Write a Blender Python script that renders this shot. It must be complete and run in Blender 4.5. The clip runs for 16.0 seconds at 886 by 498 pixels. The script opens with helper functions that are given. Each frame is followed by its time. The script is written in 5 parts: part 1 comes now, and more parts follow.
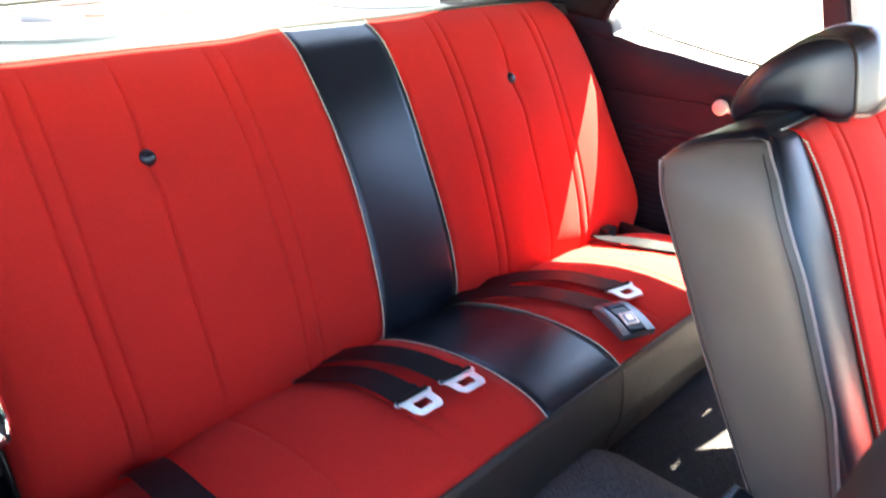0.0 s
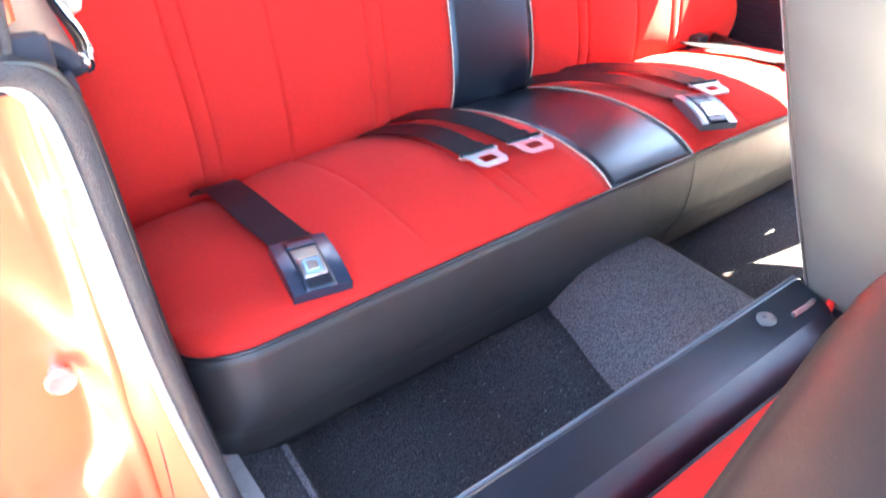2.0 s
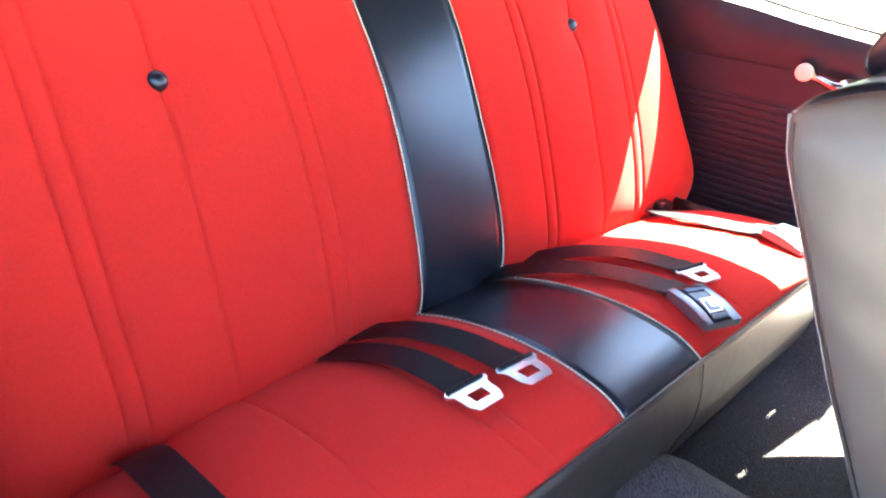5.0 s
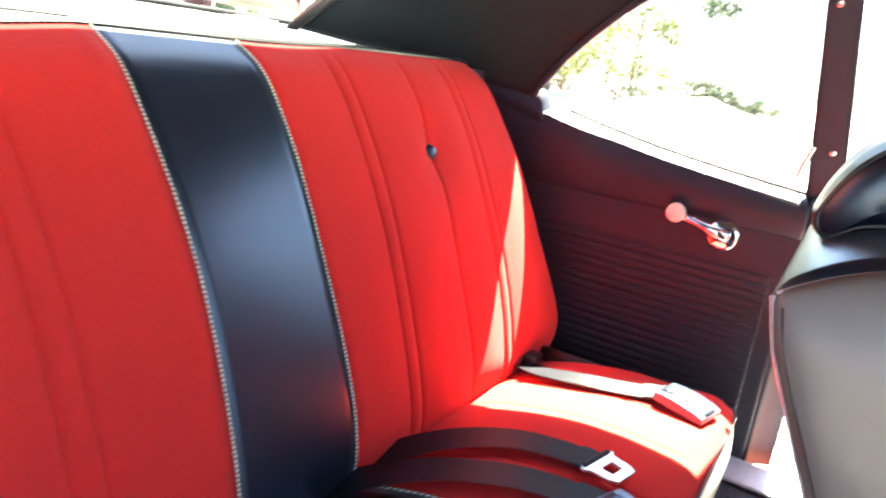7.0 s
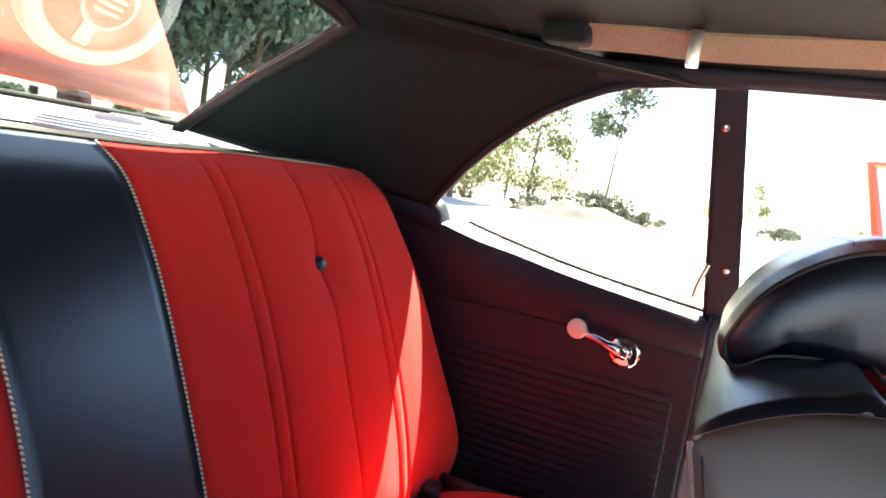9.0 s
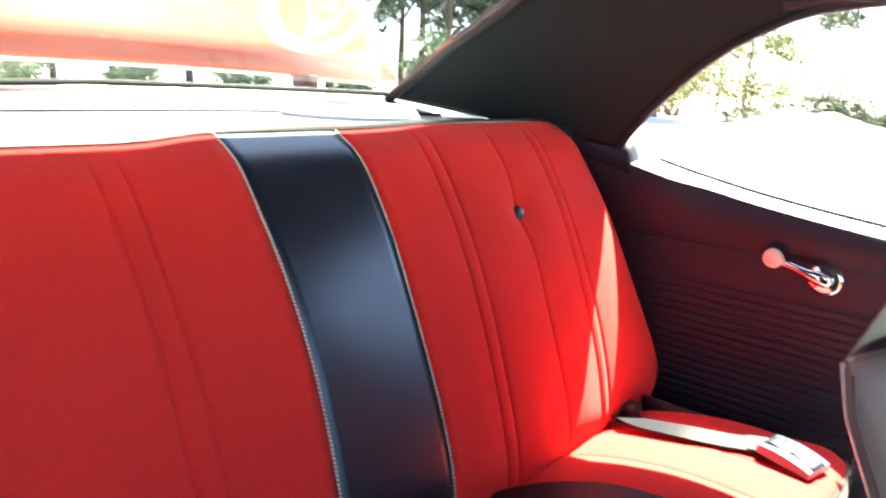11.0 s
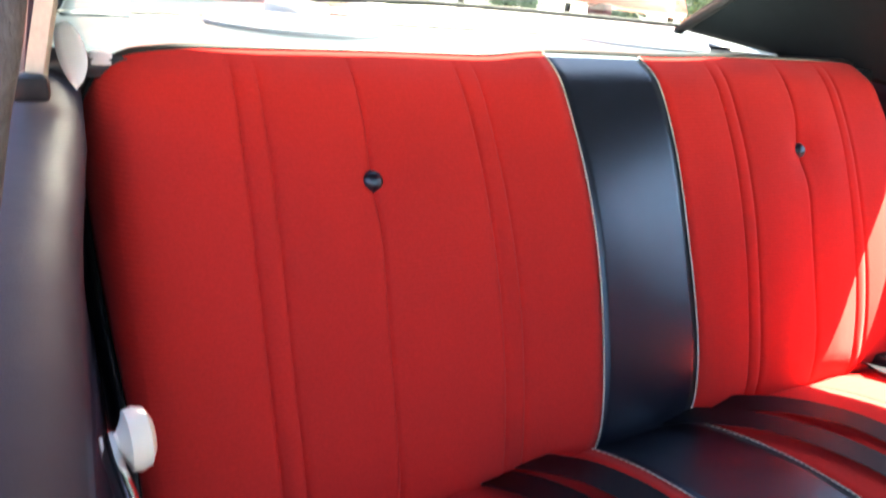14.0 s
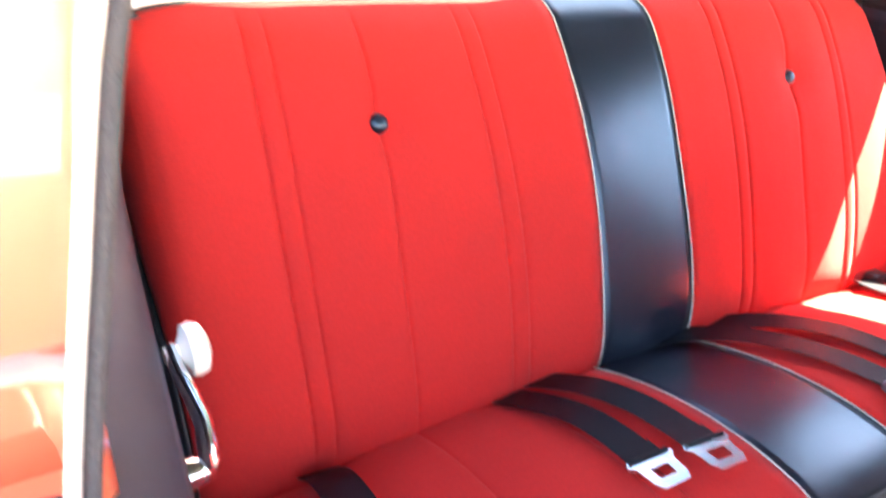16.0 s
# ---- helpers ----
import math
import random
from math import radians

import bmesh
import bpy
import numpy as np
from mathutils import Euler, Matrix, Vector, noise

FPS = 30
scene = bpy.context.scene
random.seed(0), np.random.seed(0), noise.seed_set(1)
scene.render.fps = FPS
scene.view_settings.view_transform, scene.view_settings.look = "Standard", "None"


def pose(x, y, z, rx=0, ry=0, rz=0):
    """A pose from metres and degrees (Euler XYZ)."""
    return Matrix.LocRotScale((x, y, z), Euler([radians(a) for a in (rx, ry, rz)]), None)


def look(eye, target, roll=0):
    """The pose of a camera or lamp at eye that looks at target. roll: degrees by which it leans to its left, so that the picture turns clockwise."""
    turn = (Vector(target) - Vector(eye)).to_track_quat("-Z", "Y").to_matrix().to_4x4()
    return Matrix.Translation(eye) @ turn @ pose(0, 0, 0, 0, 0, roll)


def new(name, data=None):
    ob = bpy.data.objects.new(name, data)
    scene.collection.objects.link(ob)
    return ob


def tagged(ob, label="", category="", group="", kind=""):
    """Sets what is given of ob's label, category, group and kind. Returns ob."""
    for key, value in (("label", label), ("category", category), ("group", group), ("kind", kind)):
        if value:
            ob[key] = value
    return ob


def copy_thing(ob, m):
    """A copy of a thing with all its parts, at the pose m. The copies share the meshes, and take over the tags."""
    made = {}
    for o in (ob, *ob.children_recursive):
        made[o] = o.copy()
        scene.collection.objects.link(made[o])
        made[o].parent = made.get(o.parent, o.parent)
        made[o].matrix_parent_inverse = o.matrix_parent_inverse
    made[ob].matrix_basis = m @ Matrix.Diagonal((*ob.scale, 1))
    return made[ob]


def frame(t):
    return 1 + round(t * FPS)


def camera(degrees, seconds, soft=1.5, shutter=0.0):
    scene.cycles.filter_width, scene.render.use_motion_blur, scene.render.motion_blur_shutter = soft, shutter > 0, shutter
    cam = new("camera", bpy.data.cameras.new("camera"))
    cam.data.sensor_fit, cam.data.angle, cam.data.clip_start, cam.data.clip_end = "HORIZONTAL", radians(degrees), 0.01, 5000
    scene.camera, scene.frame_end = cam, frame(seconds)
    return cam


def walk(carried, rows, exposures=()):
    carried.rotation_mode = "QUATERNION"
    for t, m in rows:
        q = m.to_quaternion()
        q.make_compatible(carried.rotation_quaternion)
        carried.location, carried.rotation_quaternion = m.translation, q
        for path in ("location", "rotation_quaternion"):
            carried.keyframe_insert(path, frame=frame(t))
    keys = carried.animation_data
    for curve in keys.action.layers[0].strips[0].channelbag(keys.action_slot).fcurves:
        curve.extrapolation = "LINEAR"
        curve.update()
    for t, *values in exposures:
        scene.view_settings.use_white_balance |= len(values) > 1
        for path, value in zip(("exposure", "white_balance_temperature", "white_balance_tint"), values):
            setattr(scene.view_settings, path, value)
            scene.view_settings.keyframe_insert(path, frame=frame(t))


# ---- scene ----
cam = camera(65.5, 16.0, 1.8, 0.5)
PATH = [
    (0, (-0.715, -0.434, 1.192), (0.57, 0.865, 0.379), -0.2),
    (0.5, (-0.718, -0.457, 1.156), (0.559, 0.768, 0.224), 2.6),
    (1, (-0.74, -0.459, 1.114), (0.414, 0.811, 0.086), 4.2),
    (1.5, (-0.746, -0.466, 1.093), (0.339, 0.788, -0.026), 4.0),
    (2, (-0.757, -0.462, 1.076), (0.272, 0.772, -0.114), 3.8),
    (2.5, (-0.759, -0.455, 1.058), (0.228, 0.715, -0.229), 4.3),
    (3, (-0.749, -0.441, 1.06), (0.281, 0.716, -0.205), 3.7),
    (3.5, (-0.739, -0.414, 1.067), (0.355, 0.781, -0.106), 3.5),
    (4, (-0.714, -0.38, 1.088), (0.473, 0.846, 0.045), 3.7),
    (4.2, (-0.706, -0.362, 1.094), (0.508, 0.868, 0.087), 3.8),
    (6.3, (-0.58, -0.14, 1.125), (0.848, 1.08, 0.44), 3.6),
    (6.5, (-0.557, -0.117, 1.113), (0.933, 1.046, 0.458), 4.6),
    (7, (-0.488, -0.065, 1.085), (1.182, 0.889, 0.538), 7.7),
    (7.5, (-0.445, -0.046, 1.07), (1.305, 0.807, 0.612), 9.0),
    (8, (-0.42, -0.035, 1.085), (1.407, 0.717, 0.773), 9.3),
    (8.2, (-0.414, -0.034, 1.093), (1.435, 0.697, 0.878), 9.7),
    (10.3, (-0.451, -0.071, 1.088), (1.214, 0.94, 0.635), 5.2),
    (10.5, (-0.468, -0.078, 1.088), (1.137, 1.005, 0.586), 4.2),
    (11, (-0.512, -0.109, 1.136), (0.99, 1.123, 0.66), 3.0),
    (11.5, (-0.55, -0.103, 1.167), (0.841, 1.26, 0.712), 3.8),
    (12, (-0.583, -0.102, 1.19), (0.678, 1.39, 0.762), 3.7),
    (12.5, (-0.619, -0.115, 1.186), (0.552, 1.44, 0.724), 4.9),
    (13, (-0.652, -0.13, 1.184), (0.39, 1.508, 0.703), 4.9),
    (13.5, (-0.669, -0.162, 1.162), (0.304, 1.485, 0.582), 4.5),
    (14, (-0.674, -0.197, 1.138), (0.287, 1.406, 0.426), 5.4),
    (14.5, (-0.677, -0.212, 1.101), (0.257, 1.332, 0.237), 6.7),
    (15, (-0.669, -0.227, 1.074), (0.289, 1.219, 0.08), 8.0),
    (15.5, (-0.68, -0.245, 1.099), (0.293, 1.189, 0.101), 5.6),
    (16, (-0.703, -0.241, 1.142), (0.229, 1.313, 0.294), 2.8),
]
EXPOSURES = [(t, e, k, 10) for t, e, k in (
    (0.0, 4.72, 6700), (0.5, 5.27, 6700), (1.0, 5.60, 6700), (2.0, 6.32, 6700), (3.0, 6.65, 6700), (4.0, 6.40, 6700), (6.5, 4.92, 6500),
    (7.0, 4.92, 6500), (7.5, 4.77, 6500), (8.2, 4.22, 6500), (10.3, 3.32, 6500), (11.0, 4.42, 6500), (11.5, 4.62, 6500), (12.0, 4.52, 6600), (13.0, 4.22, 6700),
    (14.0, 4.62, 6600), (15.0, 5.52, 6700), (16.0, 5.77, 6700))]
walk(cam, [(t, look(eye, target, roll)) for t, eye, target, roll in PATH], EXPOSURES)

# ---- light ----
SUN_DIR = Vector((0.50, 0.030, 1.0)).normalized()
world = bpy.data.worlds.new("world")
scene.world = world
world.use_nodes = True
wn = world.node_tree.nodes
sky = wn.new("ShaderNodeTexSky")
sky.sky_type, sky.sun_disc = "NISHITA", False
sky.sun_elevation = math.asin(SUN_DIR.z)
sky.sun_rotation = math.atan2(SUN_DIR.x, SUN_DIR.y)
world.node_tree.links.new(sky.outputs[0], wn["Background"].inputs[0])
wn["Background"].inputs[1].default_value = 0.05
sun = new("sun", bpy.data.lights.new("sun", "SUN"))
sun.data.energy, sun.data.angle, sun.data.color = 5.0, radians(0.55), (1.0, 0.90, 0.68)
sun.matrix_world = look(SUN_DIR * 20, (0, 0, 0))


# ---- materials ----
def material(name, color, rough=0.5, metal=0.0, vary=0.12, scale=40.0, bump=0.0, bump_scale=600.0, coarse=4.0, sheen=0.0, coat=0.0, spec=0.5, gloss=0.06):
    """Base colour with variation at two scales, and a fine relief."""
    m = bpy.data.materials.new(name)
    m.use_nodes = True
    nt = m.node_tree
    n, link = nt.nodes, nt.links.new
    b = n["Principled BSDF"]
    b.inputs["Roughness"].default_value = rough
    b.inputs["Metallic"].default_value = metal
    b.inputs["Specular IOR Level"].default_value = spec
    if sheen:
        b.inputs["Sheen Weight"].default_value = sheen
        b.inputs["Sheen Roughness"].default_value = 0.4
    if coat:
        b.inputs["Coat Weight"].default_value = coat
        b.inputs["Coat Roughness"].default_value = 0.05
    co = n.new("ShaderNodeTexCoord")
    fine, wide = n.new("ShaderNodeTexNoise"), n.new("ShaderNodeTexNoise")
    fine.inputs["Scale"].default_value, fine.inputs["Detail"].default_value = scale, 6
    wide.inputs["Scale"].default_value, wide.inputs["Detail"].default_value = coarse, 3
    for t in (fine, wide):
        link(co.outputs["Object"], t.inputs["Vector"])
    add = n.new("ShaderNodeMath")
    add.operation = "ADD"
    link(fine.outputs["Fac"], add.inputs[0])
    link(wide.outputs["Fac"], add.inputs[1])
    ramp = n.new("ShaderNodeMapRange")
    ramp.inputs["From Min"].default_value, ramp.inputs["From Max"].default_value = 0.6, 1.4
    ramp.inputs["To Min"].default_value, ramp.inputs["To Max"].default_value = 1 - vary, 1 + vary
    link(add.outputs[0], ramp.inputs["Value"])
    mul = n.new("ShaderNodeVectorMath")
    mul.operation = "SCALE"
    mul.inputs[0].default_value = color
    link(ramp.outputs[0], mul.inputs["Scale"])
    link(mul.outputs[0], b.inputs["Base Color"])
    r2 = n.new("ShaderNodeMapRange")
    r2.inputs["From Min"].default_value, r2.inputs["From Max"].default_value = 0.3, 0.7
    r2.inputs["To Min"].default_value, r2.inputs["To Max"].default_value = max(0.02, rough - gloss), min(1, rough + gloss)
    link(wide.outputs["Fac"], r2.inputs["Value"])
    link(r2.outputs[0], b.inputs["Roughness"])
    if bump:
        grain = n.new("ShaderNodeTexNoise")
        grain.inputs["Scale"].default_value, grain.inputs["Detail"].default_value = bump_scale, 3
        link(co.outputs["Object"], grain.inputs["Vector"])
        bp = n.new("ShaderNodeBump")
        bp.inputs["Strength"].default_value, bp.inputs["Distance"].default_value = bump, 0.002
        link(grain.outputs["Fac"], bp.inputs["Height"])
        link(bp.outputs[0], b.inputs["Normal"])
    return m


def corded(name, color, pitch=0.0035):
    """Ribbed cloth: fine cords that run along x."""
    m = material(name, color, 0.85, vary=0.10, scale=300, sheen=0.07, spec=0.08)
    nt = m.node_tree
    n, link = nt.nodes, nt.links.new
    co, w = n.new("ShaderNodeTexCoord"), n.new("ShaderNodeTexWave")
    w.bands_direction, w.inputs["Scale"].default_value, w.inputs["Distortion"].default_value = "Z", 0.314 / pitch, 0.6
    link(co.outputs["Object"], w.inputs["Vector"])
    g = n.new("ShaderNodeTexNoise")
    g.inputs["Scale"].default_value = 500
    link(co.outputs["Object"], g.inputs["Vector"])
    a = n.new("ShaderNodeMath")
    a.operation = "ADD"
    link(w.outputs["Fac"], a.inputs[0])
    link(g.outputs["Fac"], a.inputs[1])
    bp = n.new("ShaderNodeBump")
    bp.inputs["Strength"].default_value, bp.inputs["Distance"].default_value = 0.15, 0.001
    link(a.outputs[0], bp.inputs["Height"])
    link(bp.outputs[0], n["Principled BSDF"].inputs["Normal"])
    return m


def creased(m, strength, scale=22.0):
    """Soft unevenness under the grain, as of old padded vinyl."""
    nt = m.node_tree
    n, link = nt.nodes, nt.links.new
    b = n["Principled BSDF"]
    co, wave, bp = n.new("ShaderNodeTexCoord"), n.new("ShaderNodeTexNoise"), n.new("ShaderNodeBump")
    wave.inputs["Scale"].default_value, wave.inputs["Detail"].default_value, wave.inputs["Distortion"].default_value = scale, 3, 0.6
    link(co.outputs["Object"], wave.inputs["Vector"])
    bp.inputs["Strength"].default_value, bp.inputs["Distance"].default_value = strength, 0.01
    link(wave.outputs["Fac"], bp.inputs["Height"])
    if b.inputs["Normal"].links:
        link(b.inputs["Normal"].links[0].from_socket, bp.inputs["Normal"])
    link(bp.outputs[0], b.inputs["Normal"])


RED_CLOTH = corded("red_cloth", (0.62, 0.029, 0.024), 0.0045)
BLACK_VINYL = material("black_vinyl", (0.0055, 0.0075, 0.014), 0.34, vary=0.2, bump=0.10, bump_scale=700, spec=1.0)
SKIRT_VINYL = material("skirt_vinyl", (0.030, 0.030, 0.031), 0.46, vary=0.2, bump=0.12, bump_scale=700, spec=0.6)
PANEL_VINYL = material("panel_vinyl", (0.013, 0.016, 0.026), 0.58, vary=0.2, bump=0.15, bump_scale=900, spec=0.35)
HEADLINER = material("headliner_vinyl", (0.009, 0.014, 0.017), 0.75, vary=0.15, bump=0.3, bump_scale=500, spec=0.2)
BACK_VINYL = material("dull_black_vinyl", (0.018, 0.018, 0.018), 0.5, vary=0.2, bump=0.2, bump_scale=600)
# black vinyl lifted to grey: reflected outdoor light is put into the base
FRONT_VINYL = material("sky_lifted_vinyl", (0.110, 0.110, 0.104), 0.42, vary=0.05, bump=0.05, bump_scale=900, spec=0.6, gloss=0.01)
# black piping coloured grey: its highlights are put into the base
EDGE_PIPING = material("highlit_edge_piping", (0.26, 0.26, 0.27), 0.3, vary=0.25, scale=250)
PIPING = material("white_piping", (0.55, 0.52, 0.46), 0.5, vary=0.25, scale=200)
# blue of the reflected sky is put into the black vinyl's specular tint
BLACK_VINYL.node_tree.nodes["Principled BSDF"].inputs["Specular Tint"].default_value = (0.66, 0.82, 1.0, 1)
# lilac light on the side trim is put into its tint and bluish base
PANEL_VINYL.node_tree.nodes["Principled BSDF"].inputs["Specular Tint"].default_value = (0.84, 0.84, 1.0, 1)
for m, k in ((BLACK_VINYL, 0.03), (SKIRT_VINYL, 0.12), (BACK_VINYL, 0.12), (PANEL_VINYL, 0.08), (HEADLINER, 0.08), (RED_CLOTH, 0.06)):
    creased(m, k)
BLACK_PIPING = material("black_piping", (0.015, 0.015, 0.017), 0.35)
nt = PIPING.node_tree
wave, tc = nt.nodes.new("ShaderNodeTexWave"), nt.nodes.new("ShaderNodeTexCoord")
wave.bands_direction, wave.inputs["Scale"].default_value, wave.inputs["Distortion"].default_value = "DIAGONAL", 105.0, 0.2
nt.links.new(tc.outputs["Object"], wave.inputs["Vector"])
dash, shade = nt.nodes.new("ShaderNodeMapRange"), nt.nodes.new("ShaderNodeVectorMath")
dash.inputs["From Min"].default_value, dash.inputs["From Max"].default_value, dash.inputs["To Min"].default_value = 0.35, 0.55, 0.18
shade.operation = "SCALE"
shade.inputs[0].default_value = (0.85, 0.78, 0.62)
nt.links.new(wave.outputs["Fac"], dash.inputs["Value"])
nt.links.new(dash.outputs[0], shade.inputs["Scale"])
nt.links.new(shade.outputs[0], nt.nodes["Principled BSDF"].inputs["Base Color"])
WEBBING = material("black_webbing", (0.004, 0.006, 0.010), 0.42, vary=0.3, scale=300, bump=0.3, bump_scale=1500, spec=0.22)
BEIGE_WEBBING = material("beige_webbing", (0.23, 0.205, 0.155), 0.7, vary=0.2, scale=200, bump=0.4, bump_scale=1200)
CHROME = material("chrome", (0.80, 0.80, 0.82), 0.08, 1.0, vary=0.05)
STEEL = material("brushed_steel", (0.78, 0.80, 0.82), 0.30, 1.0, vary=0.12, scale=150)
ALUMINIUM = material("aluminium", (0.62, 0.63, 0.65), 0.42, 0.4, vary=0.15, scale=90)
WHITE_KNOB = material("white_knob", (0.68, 0.65, 0.54), 0.25, vary=0.05, coat=0.4)
CARPET = material("black_carpet", (0.026, 0.026, 0.032), 0.95, vary=0.5, scale=500, bump=1.0, bump_scale=450, spec=0.1)
MAT_CARPET = material("grey_carpet", (0.095, 0.092, 0.105), 0.95, vary=0.5, scale=400, bump=1.0, bump_scale=400, spec=0.1)


def loop_pile(m, color, lint):
    """Uneven tufts and stray lint over a carpet."""
    nt = m.node_tree
    n, link = nt.nodes, nt.links.new
    co, cell, dust = n.new("ShaderNodeTexCoord"), n.new("ShaderNodeTexVoronoi"), n.new("ShaderNodeTexNoise")
    cell.inputs["Scale"].default_value = 480
    dust.inputs["Scale"].default_value, dust.inputs["Detail"].default_value = 230, 2
    for t in (cell, dust):
        link(co.outputs["Object"], t.inputs["Vector"])
    shade, bits = n.new("ShaderNodeMapRange"), n.new("ShaderNodeMapRange")
    shade.inputs["From Max"].default_value = 0.7
    shade.inputs["To Min"].default_value, shade.inputs["To Max"].default_value = 1.5, 0.45
    bits.inputs["From Min"].default_value, bits.inputs["From Max"].default_value = 0.70, 0.73
    link(cell.outputs["Distance"], shade.inputs["Value"])
    link(dust.outputs["Fac"], bits.inputs["Value"])
    tone, mix = n.new("ShaderNodeVectorMath"), n.new("ShaderNodeMix")
    tone.operation, mix.data_type = "SCALE", "RGBA"
    tone.inputs[0].default_value = color
    link(shade.outputs[0], tone.inputs["Scale"])
    mix.inputs[7].default_value = (*lint, 1)
    link(bits.outputs[0], mix.inputs[0])
    link(tone.outputs[0], mix.inputs[6])
    b = n["Principled BSDF"]
    link(mix.outputs[2], b.inputs["Base Color"])
    bp = n.new("ShaderNodeBump")
    bp.invert = True
    bp.inputs["Strength"].default_value, bp.inputs["Distance"].default_value = 0.9, 0.003
    link(cell.outputs["Distance"], bp.inputs["Height"])
    link(bp.outputs[0], b.inputs["Normal"])


loop_pile(CARPET, (0.072, 0.071, 0.080), (0.25, 0.24, 0.23))
loop_pile(MAT_CARPET, (0.185, 0.176, 0.192), (0.22, 0.21, 0.20))
# white vinyl set dark blue-grey: shade over the shelf is put into the colour
SHELF = material("darkened_shelf_vinyl", (0.049, 0.061, 0.076), 0.32, vary=0.06, scale=60, bump=0.1)
POD_WHITE = material("white_speaker_plastic", (0.74, 0.78, 0.84), 0.35, vary=0.05)
FLANGE = material("pale_edge_trim", (0.62, 0.58, 0.52), 0.45, vary=0.1)
CONE = material("speaker_cone", (0.20, 0.016, 0.012), 0.5, vary=0.2)
DARK_PLASTIC = material("dark_plastic", (0.02, 0.02, 0.022), 0.4)
PAINT = material("red_orange_paint", (0.70, 0.130, 0.060), 0.3, vary=0.06, scale=12, coat=0.8)
# darker red than PAINT: shade on the hinge arms is put into the colour
SHADED_HINGE_PAINT = material("shaded_hinge_paint", (0.075, 0.016, 0.014), 0.55, vary=0.2)
RUBBER = material("black_rubber", (0.015, 0.015, 0.016), 0.7, vary=0.2)
WINDLACE = material("grey_windlace_cloth", (0.055, 0.05, 0.052), 0.9, vary=0.35, scale=400, bump=0.8, bump_scale=900)
GROUND = material("pale_gravel", (0.46, 0.44, 0.405), 0.9, vary=0.18, scale=9, coarse=0.6, bump=0.5, bump_scale=60)
GRAVEL = material("grey_gravel", (0.055, 0.054, 0.056), 0.9, vary=0.35, scale=14, coarse=1.5, bump=0.8, bump_scale=40)
BARK = material("bark", (0.11, 0.085, 0.065), 0.9, vary=0.4, scale=20, bump=0.8, bump_scale=60)
BLUE_BADGE = material("blue_badge", (0.20, 0.36, 0.46), 0.3)


def leaf_material(name, color):
    m = bpy.data.materials.new(name)
    m.use_nodes = True
    nt = m.node_tree
    n, link = nt.nodes, nt.links.new
    b = n["Principled BSDF"]
    b.inputs["Roughness"].default_value = 0.55
    geo, hsv = n.new("ShaderNodeNewGeometry"), n.new("ShaderNodeHueSaturation")
    hsv.inputs["Color"].default_value = (*color, 1)
    val = n.new("ShaderNodeMapRange")
    val.inputs["To Min"].default_value, val.inputs["To Max"].default_value = 0.55, 1.5
    link(geo.outputs["Random Per Island"], val.inputs["Value"])
    link(val.outputs[0], hsv.inputs["Value"])
    link(hsv.outputs[0], b.inputs["Base Color"])
    tr, mix = n.new("ShaderNodeBsdfTranslucent"), n.new("ShaderNodeMixShader")
    link(hsv.outputs[0], tr.inputs["Color"])
    mix.inputs[0].default_value = 0.35
    link(b.outputs[0], mix.inputs[1])
    link(tr.outputs[0], mix.inputs[2])
    link(mix.outputs[0], n["Material Output"].inputs["Surface"])
    return m


LEAF_DARK = leaf_material("dark_leaves", (0.115, 0.165, 0.125))
LEAF_LIGHT = leaf_material("light_leaves", (0.33, 0.40, 0.20))
LEAF_SUN = leaf_material("yellow_green_leaves", (0.070, 0.088, 0.030))
LEAF_MID = leaf_material("grey_green_leaves", (0.040, 0.056, 0.036))


def glass_material(name, tint=(0.9, 0.95, 0.93)):
    m = bpy.data.materials.new(name)
    m.use_nodes = True
    nt = m.node_tree
    n, link = nt.nodes, nt.links.new
    n.remove(n["Principled BSDF"])
    lw, tr, gl, mix = n.new("ShaderNodeLayerWeight"), n.new("ShaderNodeBsdfTransparent"), n.new("ShaderNodeBsdfGlossy"), n.new("ShaderNodeMixShader")
    lw.inputs["Blend"].default_value = 0.5
    power, gain = n.new("ShaderNodeMath"), n.new("ShaderNodeMath")
    power.operation, gain.operation = "POWER", "MULTIPLY_ADD"
    power.inputs[1].default_value = 4.0
    gain.inputs[1].default_value, gain.inputs[2].default_value = 0.55, 0.045
    tr.inputs["Color"].default_value = (*tint, 1)
    gl.inputs["Roughness"].default_value = 0.01
    link(lw.outputs["Facing"], power.inputs[0])
    link(power.outputs[0], gain.inputs[0])
    link(gain.outputs[0], mix.inputs[0])
    link(tr.outputs[0], mix.inputs[1])
    link(gl.outputs[0], mix.inputs[2])
    link(mix.outputs[0], n["Material Output"].inputs["Surface"])
    return m


GLASS = glass_material("window_glass")
TINTED_GLASS = glass_material("tinted_glass", (0.46, 0.52, 0.54))


# ---- helpers for building ----
def thing(name, at, label, category, group="", kind=""):
    e = new(name)
    e.location = at
    e.empty_display_size = 0.05
    return tagged(e, label, category, group, kind)


def mesh_object(name, bm, mat, smooth=True):
    me = bpy.data.meshes.new(name)
    bmesh.ops.recalc_face_normals(bm, faces=bm.faces[:])
    bm.to_mesh(me)
    bm.free()
    me.materials.append(mat)
    if smooth:
        me.polygons.foreach_set("use_smooth", [True] * len(me.polygons))
        me.set_sharp_from_angle(angle=radians(38))
    return new(name, me)


